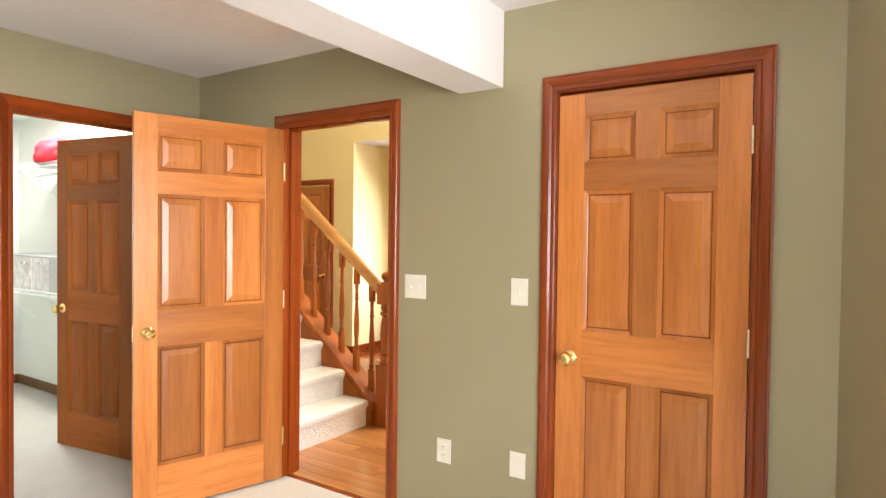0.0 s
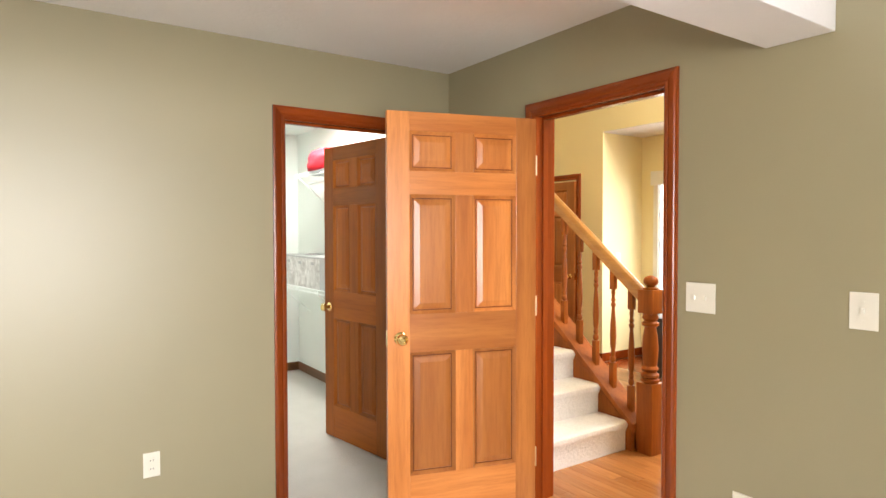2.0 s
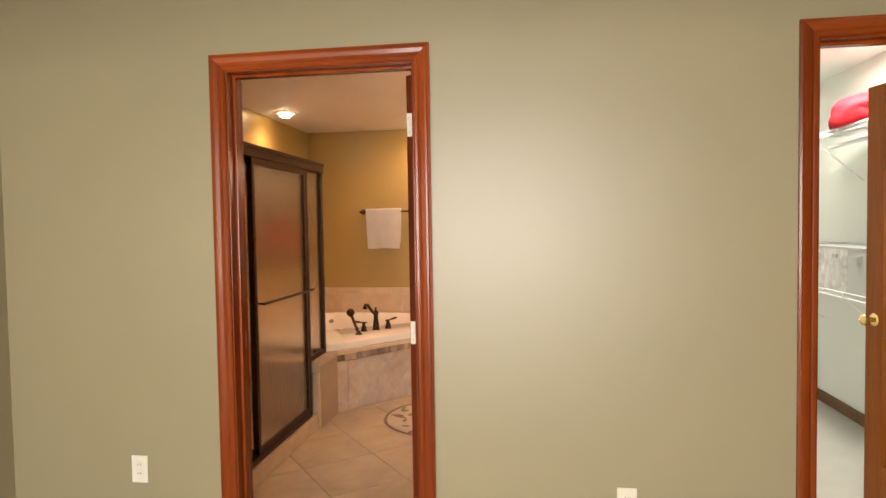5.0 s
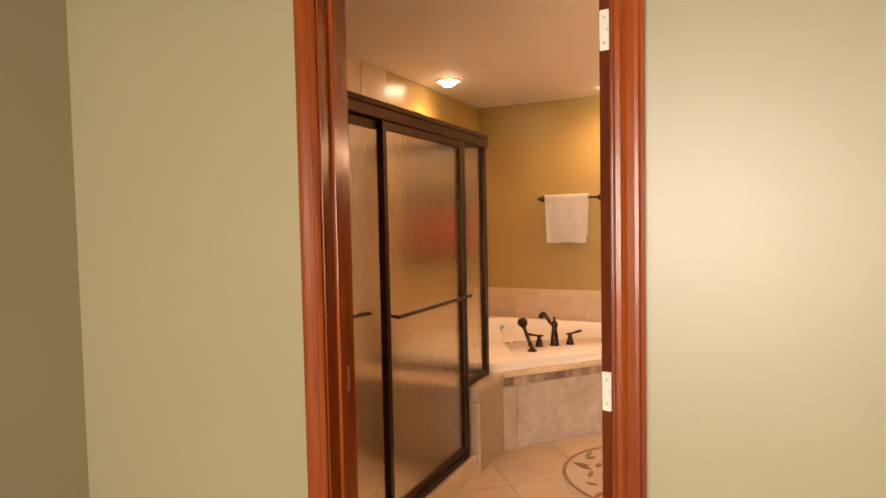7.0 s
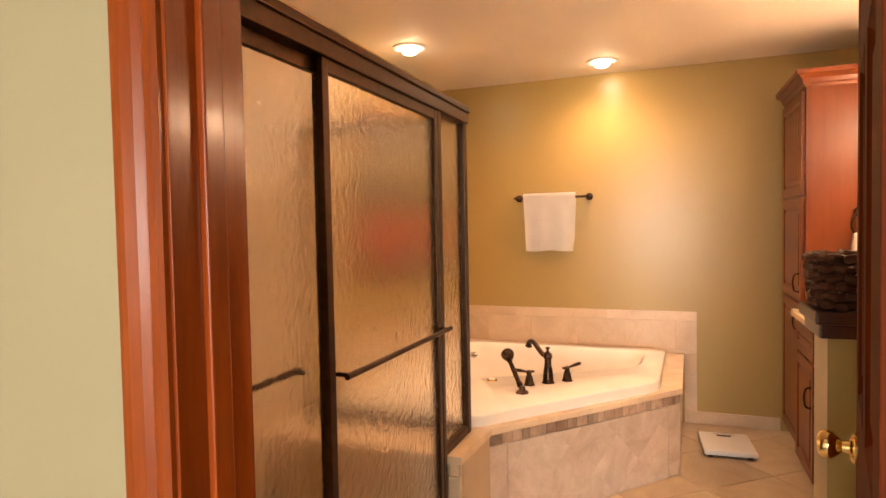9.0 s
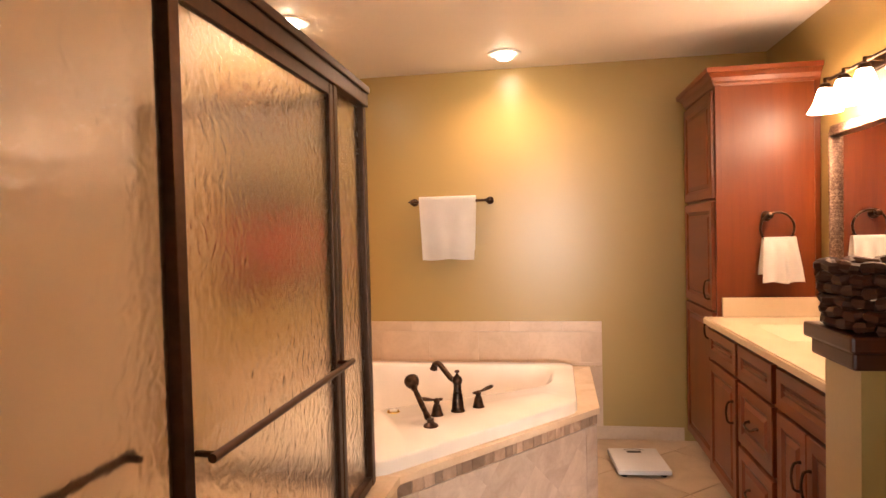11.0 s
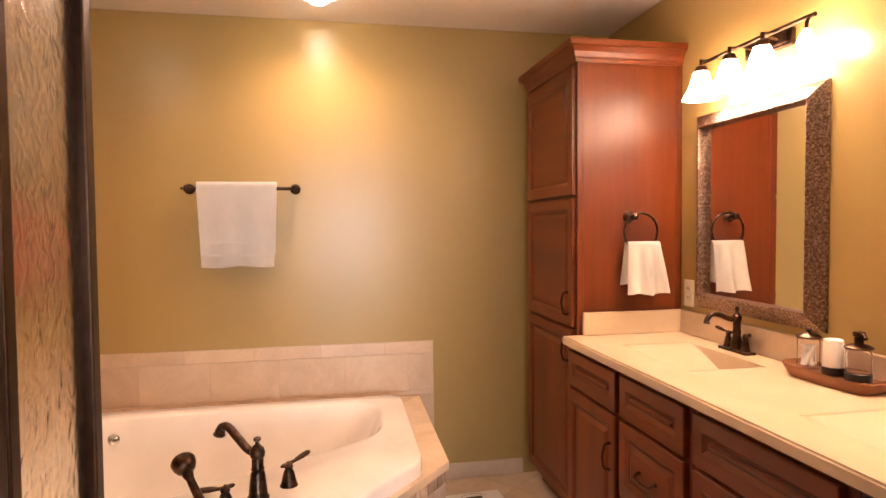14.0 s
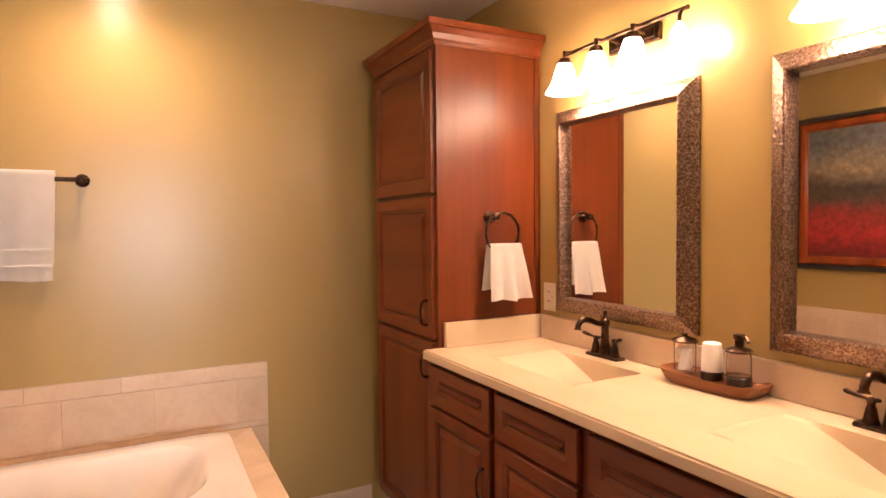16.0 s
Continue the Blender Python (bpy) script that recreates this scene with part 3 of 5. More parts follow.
casing(d, m, 0.76, DOOR_TOP, CASING_V, CASING_X)
leaf(d, pose_dir(-5.49, 5.513, 1, 0), 0.76)

# ---- wall plates ----


def plate(name, m, w, h, holes, label, cat, mat=None):
    """A wall plate in local coordinates: x across, z up, room at -y."""
    ob = thing(name, label, cat, m)
    bm = B()
    box(bm, -w / 2, w / 2, -0.006, 0.0, -h / 2, h / 2, 0.0025)
    part("cover_plate", bm, mat or PLASTIC, ob)
    for kind, x, z in holes:
        bm = B()
        if kind == "toggle":
            box(bm, x - 0.005, x + 0.005, -0.016, -0.006, z - 0.009, z + 0.009, 0.002, None)
            part("toggle", bm, mat or PLASTIC, ob)
        elif kind == "outlet":
            lathe(bm, [(0.017, 0.0), (0.017, 0.002), (0.015, 0.0028)], Matrix.Translation((x, -0.006, z)) @ Matrix.Rotation(radians(90), 4, "X"), 20)
            part("socket", bm, mat or PLASTIC, ob)
            bm = B()
            for dx in (-0.006, 0.006):
                box(bm, x + dx - 0.0012, x + dx + 0.0012, -0.0096, -0.0087, z - 0.002, z + 0.006)
            part("slots", bm, BLACK, ob)
        elif kind == "screw":
            lathe(bm, [(0.003, 0), (0.003, 0.001), (0.001, 0.0015)], Matrix.Translation((x, -0.006, z)) @ Matrix.Rotation(radians(90), 4, "X"), 10)
            part("screw", bm, mat or PLASTIC, ob)
    return ob


def on_north(x, z):
    return Matrix.Translation((x, 2.4995, z))


def on_west(y, z):
    return Matrix.Translation((-2.9655, y, z)) @ Matrix.Rotation(math.pi / 2, 4, "Z")


OUTLET = [("outlet", 0, 0.0195), ("outlet", 0, -0.0195), ("screw", 0, 0)]
plate("light_switch", on_north(-1.213, 1.175), 0.126, 0.118, [("toggle", -0.024, 0), ("toggle", 0.024, 0), ("screw", -0.024, 0.03), ("screw", 0.024, 0.03), ("screw", -0.024, -0.03), ("screw", 0.024, -0.03)], "ivory double toggle light switch on the green wall", "light switch")
plate("light_switch", on_north(-0.643, 1.182), 0.082, 0.120, [("toggle", 0, 0), ("screw", 0, 0.03), ("screw", 0, -0.03)], "ivory single toggle light switch beside the door", "light switch")
plate("wall_outlet", on_north(-1.032, 0.393), 0.078, 0.116, OUTLET, "ivory duplex outlet low on the green wall", "outlet")
plate("blank_plate", on_north(-0.640, 0.410), 0.078, 0.116, [("screw", 0, 0.04), ("screw", 0, -0.04)], "blank ivory cover plate low on the green wall", "cover plate")
plate("wall_outlet", on_west(0.764, 0.328), 0.074, 0.118, OUTLET, "ivory duplex outlet low on the green wall", "outlet")
plate("wall_outlet", on_west(-1.266, 0.372), 0.074, 0.118, OUTLET, "ivory duplex outlet low on the green wall", "outlet")

plate("light_switch", Matrix.Translation((-4.3395, 5.789, 1.148)) @ Matrix.Rotation(math.pi / 2, 4, "Z"), 0.076, 0.118, [("toggle", 0, 0), ("screw", 0, 0.03), ("screw", 0, -0.03)], "white toggle light switch on the yellow hall wall", "light switch")

# ---- hall: stair ----
RISE, RUN, X0, YA, YB = 0.195, 0.234, -2.405, 2.72, 3.53
stair = thing("staircase", "carpeted staircase with oak handrail and turned balusters", "staircase")
for i in range(10):
    bm = B()
    xs, zt = X0 - i * RUN, (i + 1) * RISE
    prof = [(xs - RUN - 0.03, 0), (xs, 0), (xs, zt - 0.075), (xs + 0.012, zt - 0.05), (xs + 0.020, zt - 0.028), (xs + 0.016, zt - 0.010), (xs + 0.004, zt - 0.001), (xs - 0.012, zt), (xs - RUN - 0.03, zt)]
    if i:
        prof = [(x, max(z, zt - RISE - 0.02)) for x, z in prof]
    a = [bm.verts.new((x, YA, z)) for x, z in prof]
    b = [bm.verts.new((x, YB, z)) for x, z in prof]
    bm.faces.new(a)
    bm.faces.new(b[::-1])
    for k in range(len(prof)):
        bm.faces.new((a[k], b[k], b[(k + 1) % len(prof)], a[(k + 1) % len(prof)]))
    part("step", bm, STAIR_CARPET, stair, "step covered in off-white carpet", True)
SL = RISE / RUN


def slope_bar(bm, x0, x1, z_at_x0, depth, ya, yb, slope=SL):
    pts = [(x0, z_at_x0), (x1, z_at_x0 + slope * (x0 - x1)), (x1, z_at_x0 + slope * (x0 - x1) + depth), (x0, z_at_x0 + depth)]
    a = [bm.verts.new((x, ya, z)) for x, z in pts]
    b = [bm.verts.new((x, yb, z)) for x, z in pts]
    bm.faces.new(a)
    bm.faces.new(b[::-1])
    for k in range(4):
        bm.faces.new((a[k], b[k], b[(k + 1) % 4], a[(k + 1) % 4]))


bm = B()
slope_bar(bm, -2.36, -5.0, -0.16, 0.30, 3.53, 3.57)
part("stringer", bm, OAK_V, stair)
bm = B()
slope_bar(bm, -2.345, -5.0, 0.145, 0.035, 3.525, 3.70)
slope_bar(bm, -2.345, -5.0, 0.115, 0.030, 3.535, 3.67)
part("stringer_cap", bm, OAK_V, stair)
bm = B()
slope_bar(bm, -2.36, -5.0, -0.5, 0.62, 3.60, 3.66)
part("skirt_board", bm, OAK_V, stair)
RSL = 0.803
bm = B()
path = [(-2.31, 3.615, 1.005), (-5.0, 3.615, 1.005 + RSL * 2.69)]
prof = [(-0.022, -0.048), (0.022, -0.048), (0.024, -0.02), (0.033, -0.004), (0.033, 0.016), (0.022, 0.034), (0.0, 0.042), (-0.022, 0.034), (-0.033, 0.016), (-0.033, -0.004), (-0.024, -0.02)]
rings = [[bm.verts.new((x, y + v, z + w * 1.25)) for v, w in prof] for x, y, z in path]
for k in range(len(prof)):
    bm.faces.new((rings[0][k], rings[1][k], rings[1][(k + 1) % len(prof)], rings[0][(k + 1) % len(prof)]))
bm.faces.new(rings[0])
bm.faces.new(rings[1][::-1])
part("handrail", bm, OAK, stair, "light oak moulded handrail", True)

TURNED = [(0.012, 0.0), (0.020, 0.012), (0.020, 0.028), (0.013, 0.04), (0.018, 0.055), (0.013, 0.068), (0.019, 0.10), (0.022, 0.16), (0.019, 0.24), (0.013, 0.31), (0.011, 0.33), (0.018, 0.34), (0.018, 0.352), (0.011, 0.362), (0.017, 0.376), (0.011, 0.39), (0.015, 0.42), (0.012, 0.44)]
for i in range(13):
    x = -2.428 - 0.1545 * i
    zb, zt = 0.18 + SL * (-2.345 - x), 0.945 + RSL * (-2.31 - x)
    ob_low, ob_high = zb + 0.16, zt - 0.12
    bm = B()
    box(bm, x - 0.019, x + 0.019, 3.596, 3.634, zb - 0.05, ob_low, 0.002)
    box(bm, x - 0.019, x + 0.019, 3.596, 3.634, ob_high, zt + 0.03, 0.002)
    k = (ob_high - ob_low) / 0.44
    lathe(bm, [(r, ob_low + z * k) for r, z in TURNED], Matrix.Translation((x, 3.615, 0)), 12)
    part("baluster", bm, OAK_V, stair, smooth=True)
bm = B()
nx = -2.280
box(bm, nx - 0.061, nx + 0.061, 3.555, 3.677, 0, 0.46, 0.004)
box(bm, nx - 0.058, nx + 0.058, 3.558, 3.674, 0.912, 1.065, 0.006)
lathe(bm, [(0.05, 0.46), (0.058, 0.47), (0.058, 0.482), (0.045, 0.49), (0.056, 0.50), (0.056, 0.515), (0.040, 0.53), (0.054, 0.55), (0.042, 0.57), (0.046, 0.60), (0.052, 0.68), (0.046, 0.76), (0.036, 0.82), (0.054, 0.835), (0.054, 0.85), (0.038, 0.862), (0.052, 0.88), (0.045, 0.912)], Matrix.Translation((nx, 3.616, 0)), 20)
lathe(bm, [(0.048, 1.065), (0.05, 1.075), (0.026, 1.083), (0.03, 1.09), (0.044, 1.105), (0.047, 1.122), (0.04, 1.14), (0.022, 1.152), (0.004, 1.156)], Matrix.Translation((nx, 3.616, 0)), 20)
part("newel_post", bm, OAK_V, stair, "turned oak newel post with ball top", True)

# ---- hall: armchair by the window ----
chair = thing("armchair", "dark brown leather armchair by the bright window", "armchair", pose(-3.16, 5.60, 0, 0, 0, 25) @ Matrix.Diagonal((1, 1, 1.04, 1)))
for name, b, bev in (("seat_base", (-0.40, 0.40, -0.36, 0.36, 0.06, 0.30), 0.04), ("seat_cushion", (-0.26, 0.26, -0.40, 0.20, 0.30, 0.46), 0.06), ("backrest", (-0.28, 0.28, 0.16, 0.40, 0.28, 0.92), 0.09), ("head_cushion", (-0.25, 0.25, 0.10, 0.30, 0.66, 0.97), 0.08), ("armrest", (-0.44, -0.27, -0.38, 0.34, 0.1, 0.62), 0.06), ("armrest", (0.27, 0.44, -0.38, 0.34, 0.1, 0.62), 0.06)):
    bm = B()
    box(bm, *b, bev)
    part(name, bm, CHAIR_LEATHER, chair, smooth=True)
for x in (-0.36, 0.36):
    for y in (-0.3, 0.3):
        bm = B()
        lathe(bm, [(0.02, 0), (0.03, 0.08)], Matrix.Translation((x, y, 0)), 10)
        part("leg", bm, OAK_V, chair)

# ---- closet ----


def wire_shelf(x0, x1, z, label):
    """A ventilated wire shelf on the closet's long wall, with its front lip and diagonal braces."""
    ob = thing("wire_shelf", label, "shelf", group="closet wire shelves")
    yb, yf = CN - 0.006, 2.285
    bm = B()
    n = int((x1 - x0) / 0.026)
    for i in range(n + 1):
        x = x0 + (x1 - x0) * i / n
        tube(bm, [(x, yb, z), (x, yf, z), (x, yf - 0.004, z - 0.026)], 0.0022, 5)
    part("wire_deck", bm, WIRE_WHITE, ob)
    for y, zz in ((yb - 0.004, z - 0.004), (yf + 0.10, z - 0.004), (yf - 0.004, z + 0.003), (yf - 0.008, z - 0.028)):
        bm = B()
        tube(bm, [(x0 - 0.004, y, zz), (x1, y, zz)], 0.0042, 8)
        part("rod", bm, WIRE_WHITE, ob)
    for x in (x0 + 0.02, (x0 + x1) / 2 - 0.1, x1 - 0.05):
        bm = B()
        tube(bm, [(x, yf + 0.01, z - 0.02), (x, CN - 0.003, z - 0.30)], 0.006, 8)
        part("brace", bm, WIRE_WHITE, ob)
    for i in range(5):
        x = x0 + 0.05 + (x1 - x0 - 0.1) * i / 4
        bm = B()
        box(bm, x - 0.009, x + 0.009, yf - 0.010, yf - 0.002, z - 0.030, z + 0.006, 0.001)
        part("clip", bm, WIRE_WHITE, ob)
    return ob


wire_shelf(-5.06, -3.55, 1.955, "white wire shelf high on the closet wall")
wire_shelf(-5.60, -3.55, 0.950, "white wire shelf carrying storage bins")
bm = B()
tube(bm, [(-5.03, 2.40, 1.88), (-3.6, 2.40, 1.88)], 0.0125, 10)
tagged(part("hanging_rod", bm, WIRE_WHITE, None, "white hanging rod under the upper closet shelf", True), category="closet rod")


def bin_box(x, w, h, mat, label):
    ob = thing("storage_bin", label, "storage bin", Matrix.Translation((x, 2.44, 0.954)), "bins on the closet shelf")
    bm = B()
    for b in ((-w / 2, w / 2, -0.14, -0.128, 0, h), (-w / 2, w / 2, 0.128, 0.14, 0, h), (-w / 2, -w / 2 + 0.012, -0.128, 0.128, 0, h), (w / 2 - 0.012, w / 2, -0.128, 0.128, 0, h), (-w / 2 + 0.012, w / 2 - 0.012, -0.128, 0.128, 0, 0.012)):
        box(bm, *b, 0.002)
    part("body", bm, mat, ob)
    bm = B()
    box(bm, -0.03, 0.03, -0.147, -0.140, h - 0.07, h - 0.045, 0.002)
    part("handle", bm, GREY_CLOTH, ob, "grey fabric pull")
    bm = B()
    box(bm, -w / 2 - 0.002, w / 2 + 0.002, -0.142, 0.142, h - 0.014, h + 0.002, 0.002)
    part("rim", bm, GREY_CLOTH, ob)


bin_box(-5.306, 0.285, 0.28, BIN_PRINT, "pale printed fabric storage bin on the wire shelf")
bin_box(-5.016, 0.285, 0.275, BIN_PRINT, "pale printed fabric storage bin on the wire shelf")
bin_box(-4.726, 0.285, 0.275, BIN_PRINT, "pale printed fabric storage bin on the wire shelf")
bin_box(-4.436, 0.285, 0.275, GREY_CLOTH, "plain grey fabric storage bin on the wire shelf")


def lumpy(name, place, size, mat, label, cat, seed):
    bm = B()
    bmesh.ops.create_icosphere(bm, subdivisions=4, radius=1.0)
    for v in bm.verts:
        p = v.co.copy()
        f = 1 + 0.16 * noise.noise(p * 1.7 + Vector((seed, 0, 0))) + 0.06 * noise.noise(p * 5 + Vector((0, seed, 0)))
        v.co = Vector((p.x * size[0] * f, p.y * size[1] * f, max(-0.55, p.z * f) * size[2]))
    low = min(v.co.z for v in bm.verts)
    ob = part(name, bm, mat, None, label, True, Matrix.Translation((place[0], place[1], place[2] - low)))
    return tagged(ob, category=cat)


lumpy("cloth_bag", (-4.60, 2.37, 1.958), (0.28, 0.13, 0.12), RED_CLOTH, "red folded cloth bag on the upper wire shelf", "bag", 3.0)
lumpy("folded_clothes", (-4.97, 2.44, 1.958), (0.08, 0.08, 0.035), GREY_CLOTH, "grey folded clothes on the upper wire shelf", "clothes", 7.0)
lumpy("folded_clothes", (-4.24, 2.42, 1.958), (0.075, 0.10, 0.105), PINK_CLOTH, "pink folded clothes on the upper wire shelf", "clothes", 5.0)
lumpy("folded_clothes", (-4.04, 2.43, 1.958), (0.085, 0.10, 0.115), TERRY, "white folded clothes on the upper wire shelf", "clothes", 9.0)
lamp_ob = thing("closet_light", "white surface mounted closet ceiling light", "ceiling light")
bm = B()
box(bm, -4.68, -4.12, 1.96, 2.32, 2.415, 2.449, 0.006)
part("housing", bm, WHITE_PLASTIC, lamp_ob)

# ---- bathroom: tub ----
DZ = 0.47
deck = thing("tub_surround", "travertine tiled corner tub deck with mosaic border", "tub surround")


def rounded(pts, radius, n):
    """n points along a polygon whose corners are rounded."""
    out, k = [], len(pts)
    P = [Vector((x, y, 0)) for x, y in pts]
    dense = []
    for i in range(k):
        a, b, c = P[i - 1], P[i], P[(i + 1) % k]
        r = min(radius, (a - b).length * 0.45, (c - b).length * 0.45)
        p, q = b + (a - b).normalized() * r, b + (c - b).normalized() * r
        for j in range(9):
            t = j / 8
            dense.append((1 - t) ** 2 * p + 2 * t * (1 - t) * b + t * t * q)
    total, acc = sum((dense[i] - dense[i - 1]).length for i in range(len(dense))), [0.0]
    for i in range(len(dense)):
        acc.append(acc[-1] + (dense[(i + 1) % len(dense)] - dense[i]).length)
    i = 0
    for j in range(n):
        want = total * j / n
        while acc[i + 1] < want:
            i += 1
        seg = acc[i + 1] - acc[i]
        out.append(dense[i].lerp(dense[(i + 1) % len(dense)], (want - acc[i]) / seg if seg else 0))
    return out


def skin(bm, loops, close_last=True, close_first=False):
    rings = [[bm.verts.new(p) for p in loop] for loop in loops]
    n = len(rings[0])
    for a, b in zip(rings, rings[1:]):
        for k in range(n):
            bm.faces.new((a[k], a[(k + 1) % n], b[(k + 1) % n], b[k]))
    if close_last:
        bm.faces.new(rings[-1])
    if close_first:
        bm.faces.new(rings[0][::-1])


RIM = [(-6.63, -0.328), (-5.775, -0.350), (-4.925, -1.105), (-4.925, -1.70), (-5.05, -1.85), (-6.52, -1.85), (-6.63, -1.70)]
BASIN = [(-6.53, -0.445), (-6.06, -0.465), (-5.52, -1.34), (-5.20, -1.46), (-5.18, -1.66), (-5.30, -1.745), (-6.40, -1.745), (-6.53, -1.62)]


def ring(poly, rad, z, shrink=0.0, n=96):
    loop = rounded(poly, rad, n)
    c = sum(loop, Vector()) / n
    return [Vector((c.x + (p.x - c.x) * (1 - shrink), c.y + (p.y - c.y) * (1 - shrink), z)) for p in loop]


tub = thing("bathtub", "white acrylic corner soaking tub with jets", "bathtub")
bm = B()
outer = lambda z, s: ring(RIM, 0.05, z, s)
inner = lambda z, s: ring(BASIN, 0.16, z, s)
skin(bm, [outer(DZ - 0.012, 0.0), outer(0.512, 0.0), outer(0.521, 0.004), outer(0.525, 0.012), inner(0.527, -0.012), inner(0.524, 0.0), inner(0.512, 0.014), inner(0.46, 0.05), inner(0.36, 0.11), inner(0.25, 0.17), inner(0.16, 0.235), inner(0.11, 0.31), inner(0.095, 0.42)])
part("shell", bm, TUB_WHITE, tub, smooth=True)


def disc_on(place, normal, r, parts, parent, name):
    q = Vector(normal).to_track_quat("Z", "Y").to_matrix().to_4x4()
    bm = B()
    lathe(bm, parts, Matrix.Translation(place) @ q, 18)
    part(name, bm, BRASS if name == "jet" else CHROME, parent, smooth=True)


JET = [(0.026, 0.0), (0.026, 0.004), (0.018, 0.009), (0.017, 0.004), (0.010, 0.004), (0.009, 0.008), (0.003, 0.008)]
disc_on((-5.30, -1.55, 0.36), (-0.9, 0.2, 0.3), 0.03, JET, tub, "jet")
bm = B()
lathe(bm, [(0.030, 0.0), (0.030, 0.004), (0.025, 0.008), (0.021, 0.008), (0.019, 0.004)], Matrix.Translation((-5.53, -1.195, 0.526)), 24, False)
air = part("air_control", bm, BRASS, tub, "brass ringed air control on the tub rim", True)
bm = B()
lathe(bm, [(0.019, 0.003), (0.018, 0.011), (0.012, 0.014), (0.002, 0.014)], Matrix.Translation((-5.53, -1.195, 0.526)), 20)
part("knob", bm, PLASTIC, air, smooth=True)
disc_on((-6.46, -1.60, 0.45), (0.8, 0.4, 0.35), 0.03, [(0.024, 0.0), (0.024, 0.004), (0.020, 0.007), (0.004, 0.008)], tub, "overflow")

# deck slabs, front tiles and mosaic
FRONT = [((-4.60, -1.055), (-4.94, -1.04)), ((-4.94, -1.04), (-5.87, -0.250)), ((-5.87, -0.250), (W, -0.225)), ((-4.60, S), (-4.60, -1.055))]
OUT = [(W + 0.012, -0.214), (-5.872, -0.238), (-4.945, -1.028), (-4.59, -1.045), (-4.59, S + 0.012), (W + 0.012, S + 0.012)]
INN = [(-6.615, -0.343), (-5.780, -0.365), (-4.940, -1.112), (-4.940, -1.30), (-4.940, -1.835), (-6.615, -1.835)]
for k in range(6):
    o0, o1, i0, i1 = OUT[k], OUT[(k + 1) % 6], INN[k], INN[(k + 1) % 6]
    bm = B()
    prism(bm, [o0, o1, i1, i0], DZ - 0.03, DZ)
    part("deck_slab", bm, DECK_TILE, deck)
    if k < 4:
        bm = B()
        c = Vector((-6.0, -1.3))
        pull = lambda p, d: tuple(Vector(p) + (c - Vector(p)).normalized() * d)
        prism(bm, [pull(o0, 0.035), pull(o1, 0.035), pull(o1, 0.07), pull(o0, 0.07)], 0, DZ - 0.03)
        part("backing", bm, GROUT, deck)


def on_face(a, b):
    """Local frame on a front face: x from a to b, -y outward, z up."""
    ang = math.atan2(b[1] - a[1], b[0] - a[0])
    return Matrix.Translation((a[0], a[1], 0)) @ Matrix.Rotation(ang, 4, "Z"), math.hypot(b[0] - a[0], b[1] - a[1])


def flat_piece(bm, poly, t, y0=0.0, out=1, chamfer=0.0012):
    """A flat tile on a face: polygon in (x, z), thickness t towards the room (out: sign of y)."""
    c = Vector((sum(p[0] for p in poly) / len(poly), sum(p[1] for p in poly) / len(poly)))
    back = [bm.verts.new((x, y0, z)) for x, z in poly]
    edge = [bm.verts.new((x, y0 + out * (t - chamfer), z)) for x, z in poly]
    top = []
    for x, z in poly:
        dv = Vector((x, z)) - c
        k = max(0.0, 1 - chamfer * 1.4 / max(dv.length, 1e-4))
        top.append(bm.verts.new((c.x + dv.x * k, y0 + out * t, c.y + dv.y * k)))
    n = len(poly)
    for r0, r1 in ((back, edge), (edge, top)):
        for k in range(n):
            bm.faces.new((r0[k], r0[(k + 1) % n], r1[(k + 1) % n], r1[k]))
    bm.faces.new(top)


def clip_poly(poly, lo, hi, axis):
    for sign, lim in ((1, lo), (-1, -hi)):
        out = []
        for i in range(len(poly)):
            p, q = poly[i - 1], poly[i]
            dp, dq = sign * p[axis] - lim, sign * q[axis] - lim
            if (dp >= 0) != (dq >= 0):
                t = dp / (dp - dq)
                out.append((p[0] + t * (q[0] - p[0]), p[1] + t * (q[1] - p[1])))
            if dq >= 0:
                out.append(q)
        poly = out
        if len(poly) < 3:
            return []
    return poly


